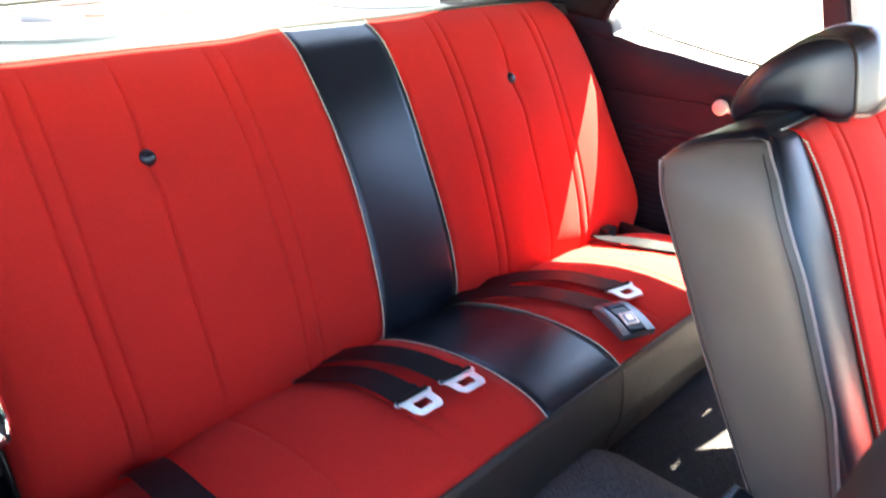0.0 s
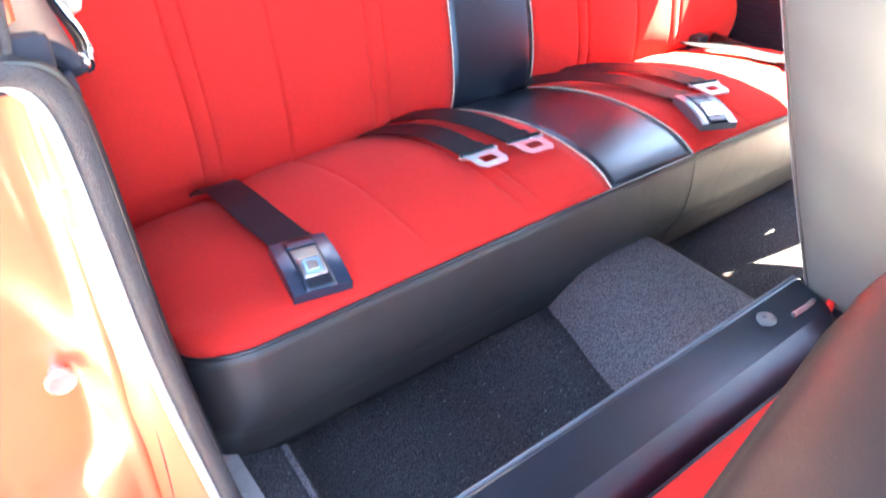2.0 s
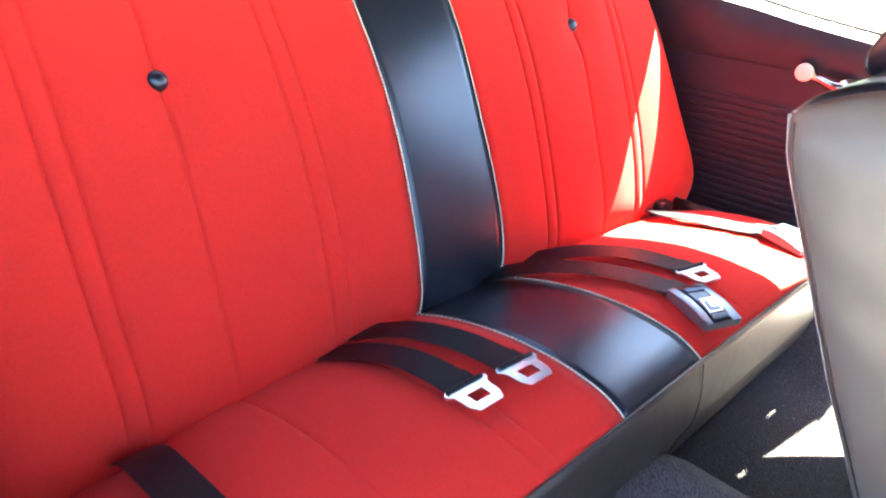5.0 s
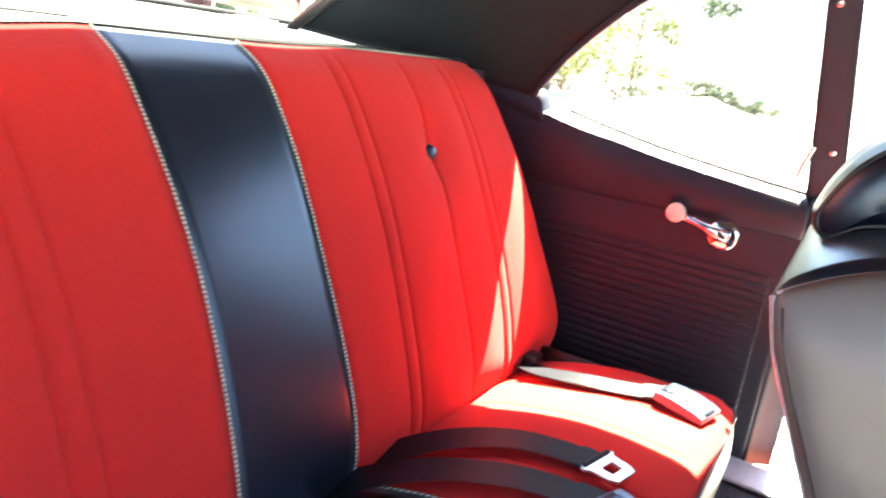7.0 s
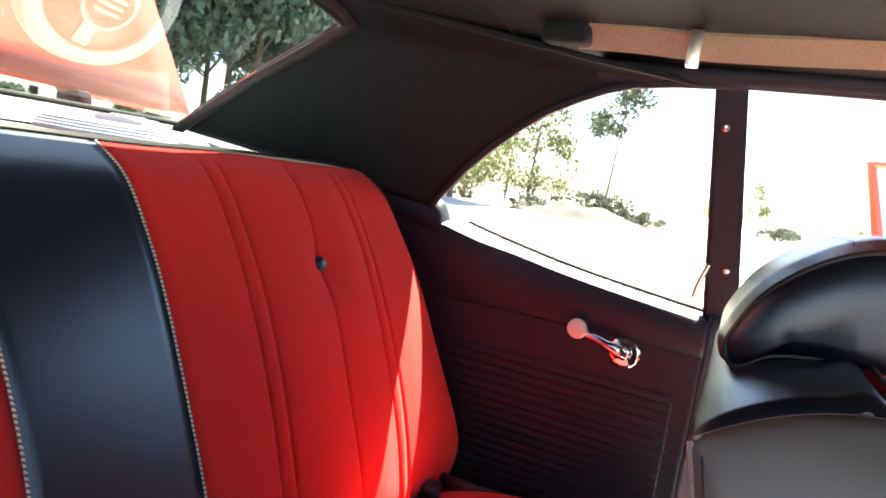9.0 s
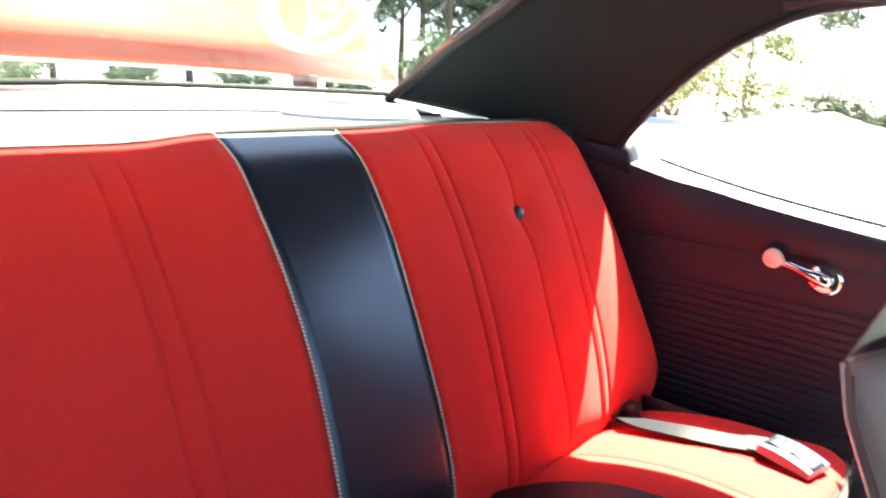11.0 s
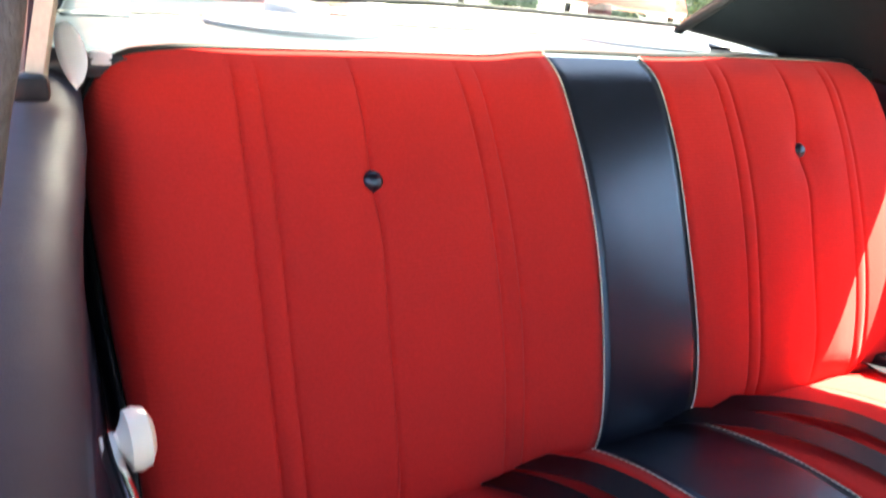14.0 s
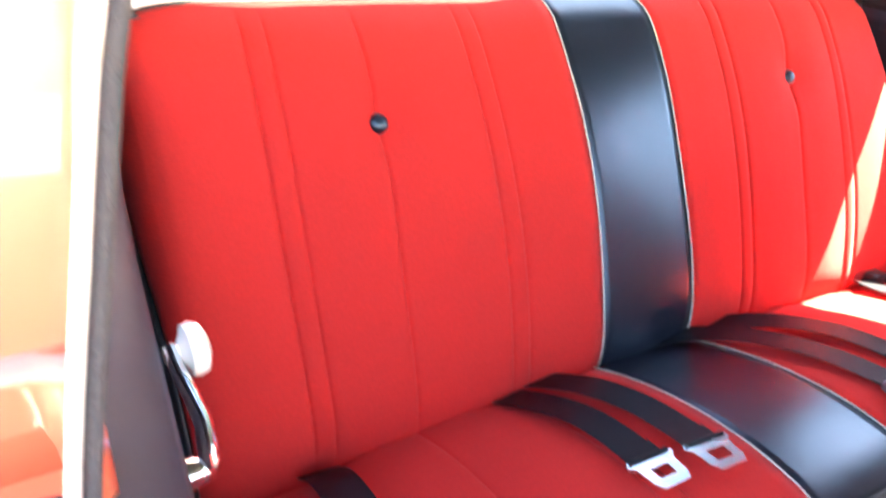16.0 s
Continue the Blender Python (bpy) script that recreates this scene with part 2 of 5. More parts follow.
def part(name, bm, mat, parent, label="", smooth=True, thick=0.0, offset=-1.0):
    """Links a bmesh, given in world coordinates, as one mesh object under a thing or a part."""
    ob = mesh_object(name, bm, mat, smooth)
    ob.parent = parent
    if parent.type == "EMPTY":
        ob.matrix_parent_inverse = Matrix.Translation(-parent.location)
    if thick:
        s = ob.modifiers.new("thickness", "SOLIDIFY")
        s.thickness, s.offset = thick, offset
    return tagged(ob, label)


def solo(name, bm, mat, label, category="", kind="", smooth=True, thick=0.0, offset=-1.0, group=""):
    ob = mesh_object(name, bm, mat, smooth)
    if thick:
        s = ob.modifiers.new("thickness", "SOLIDIFY")
        s.thickness, s.offset = thick, offset
    return tagged(ob, label, category, group, kind)


def sheet(us, vs, f):
    """A grid of quads over us x vs, placed by f(u, v)."""
    bm = bmesh.new()
    rows = [[bm.verts.new(f(u, v)) for u in us] for v in vs]
    for a, b in zip(rows, rows[1:]):
        for k in range(len(us) - 1):
            bm.faces.new((a[k], a[k + 1], b[k + 1], b[k]))
    return bm


def steps(a, b, n):
    return [a + (b - a) * k / n for k in range(n + 1)]


def box(bm, lo, hi, bevel=0.0, seg=2, m=None):
    got = bmesh.ops.create_cube(bm, size=1)["verts"]
    lo, hi = Vector(lo), Vector(hi)
    for v in got:
        v.co = Vector([(lo[k] + hi[k]) / 2 + v.co[k] * (hi[k] - lo[k]) for k in range(3)])
    if bevel:
        edges = list({e for v in got for e in v.link_edges})
        out = bmesh.ops.bevel(bm, geom=edges, offset=bevel, segments=seg, affect="EDGES", profile=0.5)
        got = list({v for f in out["faces"] for v in f.verts} | {v for v in got if v.is_valid})
    if m is not None:
        bmesh.ops.transform(bm, matrix=m, verts=got)
    return bm


def boxed(lo, hi, bevel=0.0, seg=2, m=None):
    return box(bmesh.new(), lo, hi, bevel, seg, m)


def tube(points, radius, n=10, closed_ends=True, bm=None):
    """A round tube along points; radius may be a list."""
    bm = bm or bmesh.new()
    pts = [Vector(p) for p in points]
    rad = radius if isinstance(radius, (list, tuple)) else [radius] * len(pts)
    rings, side = [], None
    for k, p in enumerate(pts):
        d = (pts[min(k + 1, len(pts) - 1)] - pts[max(k - 1, 0)]).normalized()
        if side is None:
            side = d.orthogonal().normalized()
        side = (side - d * side.dot(d)).normalized()
        up = d.cross(side)
        rings.append([bm.verts.new(p + rad[k] * (math.cos(a) * side + math.sin(a) * up)) for a in (2 * math.pi * j / n for j in range(n))])
    for a, b in zip(rings, rings[1:]):
        for j in range(n):
            bm.faces.new((a[j], a[(j + 1) % n], b[(j + 1) % n], b[j]))
    if closed_ends:
        bm.faces.new(rings[0][::-1])
        bm.faces.new(rings[-1])
    return bm


def ribbon(points, sides, width, thick):
    """A flat strap along points; sides are the unit directions across it."""
    bm = bmesh.new()
    pts, rows = [Vector(p) for p in points], []
    for k, p in enumerate(pts):
        d = (pts[min(k + 1, len(pts) - 1)] - pts[max(k - 1, 0)]).normalized()
        s = (Vector(sides[k]) - d * Vector(sides[k]).dot(d)).normalized()
        u = s.cross(d)
        h, w = thick / 2, width / 2
        rows.append([bm.verts.new(p + s * a + u * b) for a, b in ((-w, -h), (-w * 0.9, h), (w * 0.9, h), (w, -h))])
    for a, b in zip(rows, rows[1:]):
        for j in range(4):
            bm.faces.new((a[j], a[(j + 1) % 4], b[(j + 1) % 4], b[j]))
    bm.faces.new(rows[0][::-1])
    bm.faces.new(rows[-1])
    return bm


def lathe(profile, m, n=32):
    """A solid of revolution about local z from (radius, height) pairs, laid by the matrix m."""
    bm = bmesh.new()
    rings = [[bm.verts.new(m @ Vector((r * math.cos(2 * math.pi * j / n), r * math.sin(2 * math.pi * j / n), h))) for j in range(n)] for r, h in profile]
    for a, b in zip(rings, rings[1:]):
        for j in range(n):
            bm.faces.new((a[j], a[(j + 1) % n], b[(j + 1) % n], b[j]))
    bm.faces.new(rings[0][::-1])
    bm.faces.new(rings[-1])
    return bm


def ease(t):
    t = max(0.0, min(1.0, t))
    return t * t * (3 - 2 * t)


def lerp_table(x, table):
    """A smooth value at x from (x, value) pairs."""
    for (a, p), (b, q) in zip(table, table[1:]):
        if x <= b:
            return p + (q - p) * ease((x - a) / (b - a)) if x > a else p
    return table[-1][1]


def line_table(x, table):
    for (a, p), (b, q) in zip(table, table[1:]):
        if x <= b:
            return p + (q - p) * max(0, (x - a) / (b - a))
    return table[-1][1]


def curve_table(x, table):
    """A curve without corners through (x, value) pairs."""
    n = len(table)
    for k in range(n - 1):
        (a, p), (b, q) = table[k], table[k + 1]
        if x <= b or k == n - 2:
            slope = lambda j: (table[min(j + 1, n - 1)][1] - table[max(j - 1, 0)][1]) / (table[min(j + 1, n - 1)][0] - table[max(j - 1, 0)][0])
            h, t = b - a, max(0.0, min(1.0, (x - a) / (b - a)))
            return (2 * t ** 3 - 3 * t * t + 1) * p + (t ** 3 - 2 * t * t + t) * h * slope(k) + (3 * t * t - 2 * t ** 3) * q + (t ** 3 - t * t) * h * slope(k + 1)


# ---- car body: walls of the cabin ----
def side_right(z):
    """x of the driver's side trim."""
    return 0.729 + (0.86 - z) * 0.15 if z < 0.93 else 0.7185 - (z - 0.93) * 0.45


def side_left(z):
    return -0.690 - (0.86 - z) * 0.02 if z < 0.95 else -0.688 + (z - 0.95) * 0.2


# rear seat backrest
SEAT_L, SEAT_R = -0.650, 0.712
STRIP_L, STRIP_R = -0.090, 0.081
GROOVES = [-0.508, -0.482, -0.374, -0.234, -0.207, 0.207, 0.234, 0.374, 0.482, 0.508]
BACK_BOTTOM, BACK_TOP = Vector((0, 0.349, 0.560)), Vector((0, 0.554, 1.070))


def groove(x, width=0.005):
    """Depth share of the sewn lines at x, and the puff between them."""
    d = min(abs(x - g) for g in GROOVES)
    return max(0.0, 1 - d / width) ** 1.5, min(1.0, d / 0.045)


def seat_dip(x):
    """How far the worn top edge of the backrest sags at x."""
    return lerp_table(x, [(-0.56, 0.017), (-0.30, 0.014), (-0.19, 0.014), (-0.09, 0.006), (0.10, 0.006), (0.32, 0.0)])


def back_point(x, s):
    """The face of the backrest: s from 0, at the cushion, to 1, at the top; past 1 it rolls over to the rear."""
    end = max(0.0, (SEAT_L + 0.050 - x) / 0.050, (x - SEAT_R + 0.13) / 0.13)
    end = min(1.0, end)
    drop = (0.062 if x < 0 else 0.10) * (1 - math.sqrt(max(0.0, 1 - end * end)))
    drop += 0.022 * max(0.0, (-0.53 - x) / 0.12) ** 2
    drop += seat_dip(x)
    bulge = curve_table(s, [(-0.16, -0.045), (-0.06, -0.024), (0, 0.0), (0.05, 0.017), (0.12, 0.030), (0.25, 0.039), (0.5, 0.043), (0.7, 0.039), (0.84, 0.028), (0.94, 0.014), (1.0, -0.006), (1.04, -0.03), (1.06, -0.07)])
    g, puff = groove(x)
    bulge += (0.004 * puff - 0.0036 * g) * ease(s / 0.1) * ease((1.02 - s) / 0.1)
    bulge -= (0.045 if x < 0 else 0.10) * (1 - math.sqrt(max(0.0, 1 - end ** 2.6))) * (0.3 + 0.7 * ease(s / 0.6))
    bulge += (0.0011 * math.sin(23 * x + 5 * s) + 0.0009 * math.sin(11 * s - 17 * x)) * ease(s / 0.2) * ease((1 - s) / 0.1)
    for bx in (-0.374, 0.374):
        r2 = ((x - bx) / 0.035) ** 2 + ((s - 0.727) * 0.55 / 0.04) ** 2
        bulge -= 0.012 * math.exp(-r2)
    p = BACK_BOTTOM.lerp(BACK_TOP, min(s, 1.012))
    along = BACK_TOP - BACK_BOTTOM
    out = Vector((0, -along.z, along.y)).normalized()
    p = p + out * bulge
    p.z -= drop * ease((s - 0.3) / 0.7)
    low = max(0.0, 1 - s)
    shift = 0.018 * low * max(0.0, (-0.5 - x) / 0.15) if x < 0 else 0.042 * low * max(0.0, (x - 0.5) / 0.2)
    bulge_x = 0.0022 * math.sin(6.5 * s + 9 * x) * ease(s / 0.15)
    sway = bulge_x + 0.009 * math.sin(math.pi * max(0.0, min(1.0, s))) * math.exp(-(x / 0.28) ** 2)
    return Vector((x + shift + sway, p.y, p.z))


def xs_between(a, b, pitch=0.02):
    out = set(steps(a, b, max(2, round((b - a) / pitch))))
    for g in GROOVES:
        for d in (-0.012, -0.005, -0.0025, 0, 0.0025, 0.005, 0.012):
            if a < g + d < b:
                out.add(g + d)
    for k in range(6):
        for e, sg in ((SEAT_L, 1), (SEAT_R, -1)):
            v = e + sg * (0.075 if sg > 0 else 0.13) * (k / 6) ** 2
            if a < v < b:
                out.add(v)
    out = sorted(out)
    return [v for k, v in enumerate(out) if k == 0 or v - out[k - 1] > 0.0006]


S_LINES = steps(-0.16, 0.9, 42) + steps(0.91, 1.06, 22)
rear_seat = thing("rear_seat", (0, 0.2, 0.40), "red cloth rear bench seat with black vinyl center stripe", "seat")
backrest = part("backrest", sheet(xs_between(SEAT_L, STRIP_L), S_LINES, back_point), RED_CLOTH, rear_seat, "red ribbed cloth backrest panel", thick=0.03, offset=-1)
backrest_2 = part("backrest", sheet(xs_between(STRIP_R, SEAT_R), S_LINES, back_point), RED_CLOTH, rear_seat, "red ribbed cloth backrest panel", thick=0.03, offset=-1)
stripe = part("backrest_stripe", sheet(steps(STRIP_L, STRIP_R, 12), S_LINES, back_point), BLACK_VINYL, rear_seat, "black vinyl center stripe", thick=0.03, offset=-1)
for x in (STRIP_L, STRIP_R):
    part("piping", tube([back_point(x, s) + Vector((0, -0.001, 0)) for s in S_LINES[1:]], 0.0014, 6), PIPING, stripe, "white stitched piping")
for x in (SEAT_L, SEAT_R):
    part("edge_piping", tube([back_point(x, s) + Vector((-0.003 if x < 0 else 0.003, 0.0, 0)) for s in steps(-0.1, 1.03, 30)], 0.0032, 8), BLACK_PIPING, rear_seat, "black edge piping")
top_edge = [back_point(x, 1.022) + Vector((0, 0, 0.003)) for x in xs_between(SEAT_L, SEAT_R, 0.03)]
part("edge_piping", tube(top_edge, 0.005, 8), BLACK_PIPING, rear_seat, "black edge piping")
for bx in (-0.374, 0.374):
    p = back_point(bx, 0.727)
    m = Matrix.Translation(p) @ Vector((0, -0.92, 0.39)).to_track_quat("Z", "Y").to_matrix().to_4x4()
    part("button", lathe([(0.002, 0.012), (0.007, 0.011), (0.0110, 0.007), (0.0122, 0.003), (0.0115, -0.004)], m, 24), BLACK_VINYL, backrest if bx < 0 else backrest_2, "black vinyl tufting button")
for x, sg in ((SEAT_L, -1), (SEAT_R, 1)):
    def side_face(u, s, x=x, sg=sg):
        p = back_point(x, s)
        return Vector((p.x + sg * 0.012 * math.sin(u * math.pi), p.y + 0.004 + 0.11 * u, p.z))
    part("side_panel", sheet(steps(0, 1, 6), steps(-0.16, 1.04, 22), side_face), BLACK_VINYL, rear_seat, "black vinyl side of the backrest", thick=0.004)

# rear seat cushion
CU_L, CU_R = -0.652, 0.645
CU_FRONT = -0.003


def cushion_point(x, v):
    """Top of the cushion: v from 0, at the front edge, to 1, under the backrest."""
    end = min(1.0, max(0.0, (CU_L + 0.07) - x, x - (CU_R - 0.07)) / 0.07)
    fall = 1 - math.sqrt(max(0.0, 1 - end * end))
    z = curve_table(v, [(0, 0.615), (0.05, 0.625), (0.14, 0.631), (0.3, 0.632), (0.5, 0.625), (0.75, 0.601), (1, 0.562)])
    g, puff = groove(x)
    crown = 1 - min(1.0, abs(x) / 0.66) ** 4
    z += (0.0028 * puff - 0.0020 * g) * ease(v / 0.12) + 0.006 * crown * ease(v / 0.3)
    z -= 0.022 * ease((-0.38 - x) / 0.2) * v * v
    z -= 0.016 * fall + (0.008 + (0.022 if x < 0 else 0.015) * ease(v / 0.25) * (1.2 - 0.8 * v)) * min(1.0, abs(x) / 0.6) ** 2
    y = CU_FRONT + (0.382 - CU_FRONT) * v + 0.050 * fall * (1 - v) ** 2
    return Vector((x, y, z))


V_LINES = steps(0, 0.16, 8) + steps(0.2, 1, 16)
part("cushion_panel", sheet(xs_between(CU_L, STRIP_L - 0.004), V_LINES, cushion_point), RED_CLOTH, rear_seat, "red ribbed cloth cushion panel", thick=0.02)
part("cushion_panel", sheet(xs_between(STRIP_R, CU_R), V_LINES, cushion_point), RED_CLOTH, rear_seat, "red ribbed cloth cushion panel", thick=0.02)
stripe_2 = part("cushion_stripe", sheet(steps(STRIP_L - 0.004, STRIP_R, 12), V_LINES, cushion_point), BLACK_VINYL, rear_seat, "black vinyl center stripe", thick=0.02)
for x in (STRIP_L - 0.004, STRIP_R):
    part("piping", tube([cushion_point(x, v) + Vector((0, 0, 0.001)) for v in V_LINES], 0.0012, 6), PIPING, stripe_2, "white stitched piping")


def skirt_point(x, w):
    """Front skirt: w from 0, at the top edge, to 1, at its lower edge; the ends turn to the rear."""
    if x < CU_L:
        p = cushion_point(CU_L, 0) + Vector((-0.004, (CU_L - x), 0))
    elif x > CU_R:
        p = cushion_point(CU_R, 0) + Vector((0.004, (x - CU_R), 0))
    else:
        p = cushion_point(x, 0)
    bell = math.sin(min(1, w * 1.4) * math.pi) * 0.008
    return Vector((p.x, p.y - bell + 0.045 * max(0, w - 0.55), p.z - 0.002 - 0.185 * w + 0.02 * w * ease(abs(x) - 0.2)))


SKIRT_XS = steps(CU_L - 0.3, CU_L, 6)[:-1] + xs_between(CU_L, CU_R, 0.03) + steps(CU_R, CU_R + 0.3, 6)[1:]
skirt = part("skirt", sheet(SKIRT_XS, steps(0, 1, 14), skirt_point), SKIRT_VINYL, rear_seat, "black vinyl front skirt of the cushion", thick=0.01)
part("skirt_seam", tube([skirt_point(0.086, w) + Vector((0, -0.0012, 0)) for w in steps(0.02, 0.95, 14)], 0.0007, 6), BLACK_PIPING, skirt, "sewn skirt seam")
part("edge_piping", tube([skirt_point(x, 0) + Vector((0, -0.001, 0.002)) for x in xs_between(CU_L, CU_R, 0.03)], 0.0024, 8), BLACK_PIPING, rear_seat, "black edge piping")


# ---- side trim, driver's side ----
def sill_height(y):
    return curve_table(y, [(-0.05, 0.924), (0.012, 0.930), (0.13, 0.944), (0.24, 0.960), (0.36, 0.983), (0.45, 1.004), (0.6, 1.035)])


def quarter_right(y, w):
    """w: 0 at the bottom, 1 at the crease, 2 at the sill's inner edge."""
    if w <= 1:
        z = 0.40 + (0.873 - 0.40) * w
        return Vector((side_right(z), y, z))
    k = min(1.0, w - 1)
    z = 0.873 + (sill_height(y) - 0.873) * k
    x = side_right(0.873) - 0.018 * math.sin(k * 0.78 * math.pi) - 0.026 * ease((y - 0.29) / 0.08) * k
    over = max(0.0, w - 2) / 0.25
    return Vector((x + (0.022 + 0.02 * ease((y - 0.29) / 0.08)) * over, y, z + 0.005 * math.sin(over * math.pi * 0.6)))


def rib(z):
    if z > 0.80:
        return 0.0
    return 0.0028 * abs(math.sin((z - 0.80) / 0.0165 * math.pi)) ** 0.5


def panel_right(y, z):
    q = quarter_right(y, (z - 0.40) / 0.473)
    edge = 1.0 if y > 0.012 else 0.0
    return Vector((q.x - rib(z) * edge + (0.006 if abs(z - 0.806) < 0.002 and edge else 0) + (0.010 if z > 0.8728 else 0), y, z))


z_lines = sorted(set(steps(0.40, 0.80, 170) + [0.803, 0.804, 0.806, 0.808, 0.81] + steps(0.815, 0.87, 8) + [0.873]))
y_lines = [-0.021, -0.015, -0.005, 0.010, 0.0125, 0.02] + steps(0.05, 0.62, 18)


def to_left(p):
    """A point of the driver's side trim, carried over to the passenger's side."""
    return Vector((side_left(p.z) + (0.055 + 0.10 * max(0, 0.9 - p.z)) * min(0.45, max(0, p.y)) + (side_right(min(p.z, 0.93)) - p.x), p.y, p.z))


def ledge_right(y, u):
    z = sill_height(y)
    return Vector((0.722 + 0.077 * u, y, z - 0.010 + 0.008 * math.sin(u * math.pi) ** 0.5 + 0.012 * u))


def roll_left(y, w):
    z = 0.873 + (sill_height(y) - 0.023 - 0.873) * (w - 1)
    return Vector((side_right(0.873) - 0.003 * math.sin(max(0.0, (w - 1) * math.pi)) ** 0.6 - 0.004 * (w - 1), y, z)) if 1 < w < 2 else Vector((side_right(0.873) - 0.004 * (w - 1), y, z))


def ledge_left(y, u):
    """Rounded top of the passenger's side trim, from the inner face outwards."""
    return Vector((0.709 + 0.09 * u, y, sill_height(y) + 0.004 + 0.008 * u - 0.027 * (1 - math.sqrt(1 - (1 - min(1.0, u / 0.55)) ** 2))))


def end_pad(v, u):
    """Rounded pad over the rear end of the ledge: v to the rear, u outwards over its top."""
    y = 0.436 + 0.19 * v * v
    cap = math.sqrt(max(0.0, 1 - (1 - min(1.0, (y - 0.436) / 0.018)) ** 2))
    a = math.pi * u
    return Vector((0.710 - 0.026 * math.cos(a), y, sill_height(y) - 0.016 + 0.054 * math.sin(a) ** 0.6 * cap))


def build_quarter(sg):
    """Ribbed rear side trim: the passenger's side mirrors the driver's."""
    put = (lambda p: p) if sg > 0 else to_left
    q = thing("quarter_trim_panel", (0.74 if sg > 0 else -0.70, 0.25, 0.40), "black ribbed vinyl rear side trim panel", "trim panel", "rear side trim panels")
    off = 1 if sg > 0 else -1
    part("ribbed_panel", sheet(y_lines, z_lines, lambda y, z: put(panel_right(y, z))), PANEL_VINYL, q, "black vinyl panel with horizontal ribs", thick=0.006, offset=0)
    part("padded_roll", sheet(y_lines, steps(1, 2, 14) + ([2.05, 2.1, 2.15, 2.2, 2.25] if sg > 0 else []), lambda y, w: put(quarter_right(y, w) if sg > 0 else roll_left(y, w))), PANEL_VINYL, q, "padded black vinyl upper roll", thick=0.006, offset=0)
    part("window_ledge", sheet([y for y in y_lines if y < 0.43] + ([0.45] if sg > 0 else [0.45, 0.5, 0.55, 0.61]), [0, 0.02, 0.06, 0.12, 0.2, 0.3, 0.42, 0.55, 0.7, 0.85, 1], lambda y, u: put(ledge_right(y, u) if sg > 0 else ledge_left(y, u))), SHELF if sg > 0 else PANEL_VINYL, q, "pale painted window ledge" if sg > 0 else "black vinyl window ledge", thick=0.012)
    if sg > 0:
        part("glass_seal", tube([ledge_right(y, 0.97) + Vector((0, 0, 0.005)) for y in steps(-0.015, 0.43, 20)], 0.0036, 8), RUBBER, q, "thin black glass seal")
        part("ledge_joint", tube([ledge_right(0.235, u) + Vector((0, 0, 0.0005)) for u in steps(0.02, 0.9, 10)], 0.0012, 6), RUBBER, q, "dark joint in the ledge")
    else:
        part("front_cap", boxed((-0.750, -0.028, 0.898), (-0.693, -0.014, 0.932), 0.006, 2), PANEL_VINYL, q, "black vinyl front end of the trim")
    if sg > 0:
        part("end_pad", sheet(steps(0, 1, 20), steps(0, 1, 14), lambda v, u: put(end_pad(v, u))), PANEL_VINYL, q, "black padded end of the ledge", thick=0.006)


build_quarter(1)
build_quarter(-1)

# driver's side: outer shell, windows, pillar, roof rail
WIN_R = [(0.463, 1.030), (0.446, 1.052), (0.399, 1.102), (0.350, 1.145), (0.303, 1.181), (0.260, 1.209), (0.218, 1.229), (0.177, 1.246), (0.138, 1.257), (0.084, 1.263), (0.032, 1.266)]
REAR_R = [(0.600, 0.975, 1.095), (0.590, 0.935, 1.115), (0.578, 0.885, 1.140), (0.565, 0.830, 1.168), (0.551, 0.775, 1.196), (0.544, 0.714, 1.226), (0.537, 0.655, 1.256), (0.531, 0.598, 1.286), (0.516, 0.562, 1.300), (0.46, 0.547, 1.308), (0.38, 0.545, 1.312)]
REAR_L = [(-0.645, 1.020, 1.085), (-0.640, 0.975, 1.100), (-0.634, 0.925, 1.118), (-0.628, 0.870, 1.138), (-0.622, 0.810, 1.160), (-0.616, 0.750, 1.182), (-0.609, 0.690, 1.205), (-0.602, 0.635, 1.230), (-0.592, 0.590, 1.255), (-0.54, 0.570, 1.285), (-0.44, 0.560, 1.300)]


def green_x(z):
    return 0.720 - 0.42 * (z - 0.96)


def green_left(z):
    return -0.700 + 0.16 * (z - 0.95)


def sail_point(u, v, sg=1):
    rear = REAR_R if sg > 0 else REAR_L
    k = min(len(WIN_R) - 2, int(v * (len(WIN_R) - 1)))
    f = v * (len(WIN_R) - 1) - k
    a = [WIN_R[k][j] + (WIN_R[k + 1][j] - WIN_R[k][j]) * f for j in (0, 1)]
    b = [rear[k][j] + (rear[k + 1][j] - rear[k][j]) * f for j in (0, 1, 2)]
    p = Vector((green_x(a[1]) if sg > 0 else green_left(a[1]), a[0], a[1])).lerp(Vector(b), u)
    p.x += sg * 0.015 * math.sin(u * math.pi)
    return p


for sg, name in ((1, "sail_panel_driver_side"), (-1, "sail_panel_passenger_side")):
    solo(name, sheet(steps(0, 1, 16), steps(0, 1, 20), lambda u, v, sg=sg: sail_point(u, v, sg)), HEADLINER, "black vinyl sail panel beside the rear window", "trim", "structure", thick=0.006, offset=0)


def roof_point(x, y):
    z = 1.333 - 0.13 * x * x - 0.02 * max(0, y - 0.2) - 0.02 * max(0, -y - 0.6)
    return Vector((x, y, z))


def roof_rear(x):
    return 0.545 + 0.05 * x * x


roof_bm = sheet(steps(-0.66, 0.598, 30), steps(0, 1, 24), lambda x, v: roof_point(x, -1.15 + (roof_rear(x) + 1.15) * v))
solo("ceiling", roof_bm, HEADLINER, "black vinyl headliner with cross seams", "headliner", "structure", thick=0.03, offset=1)
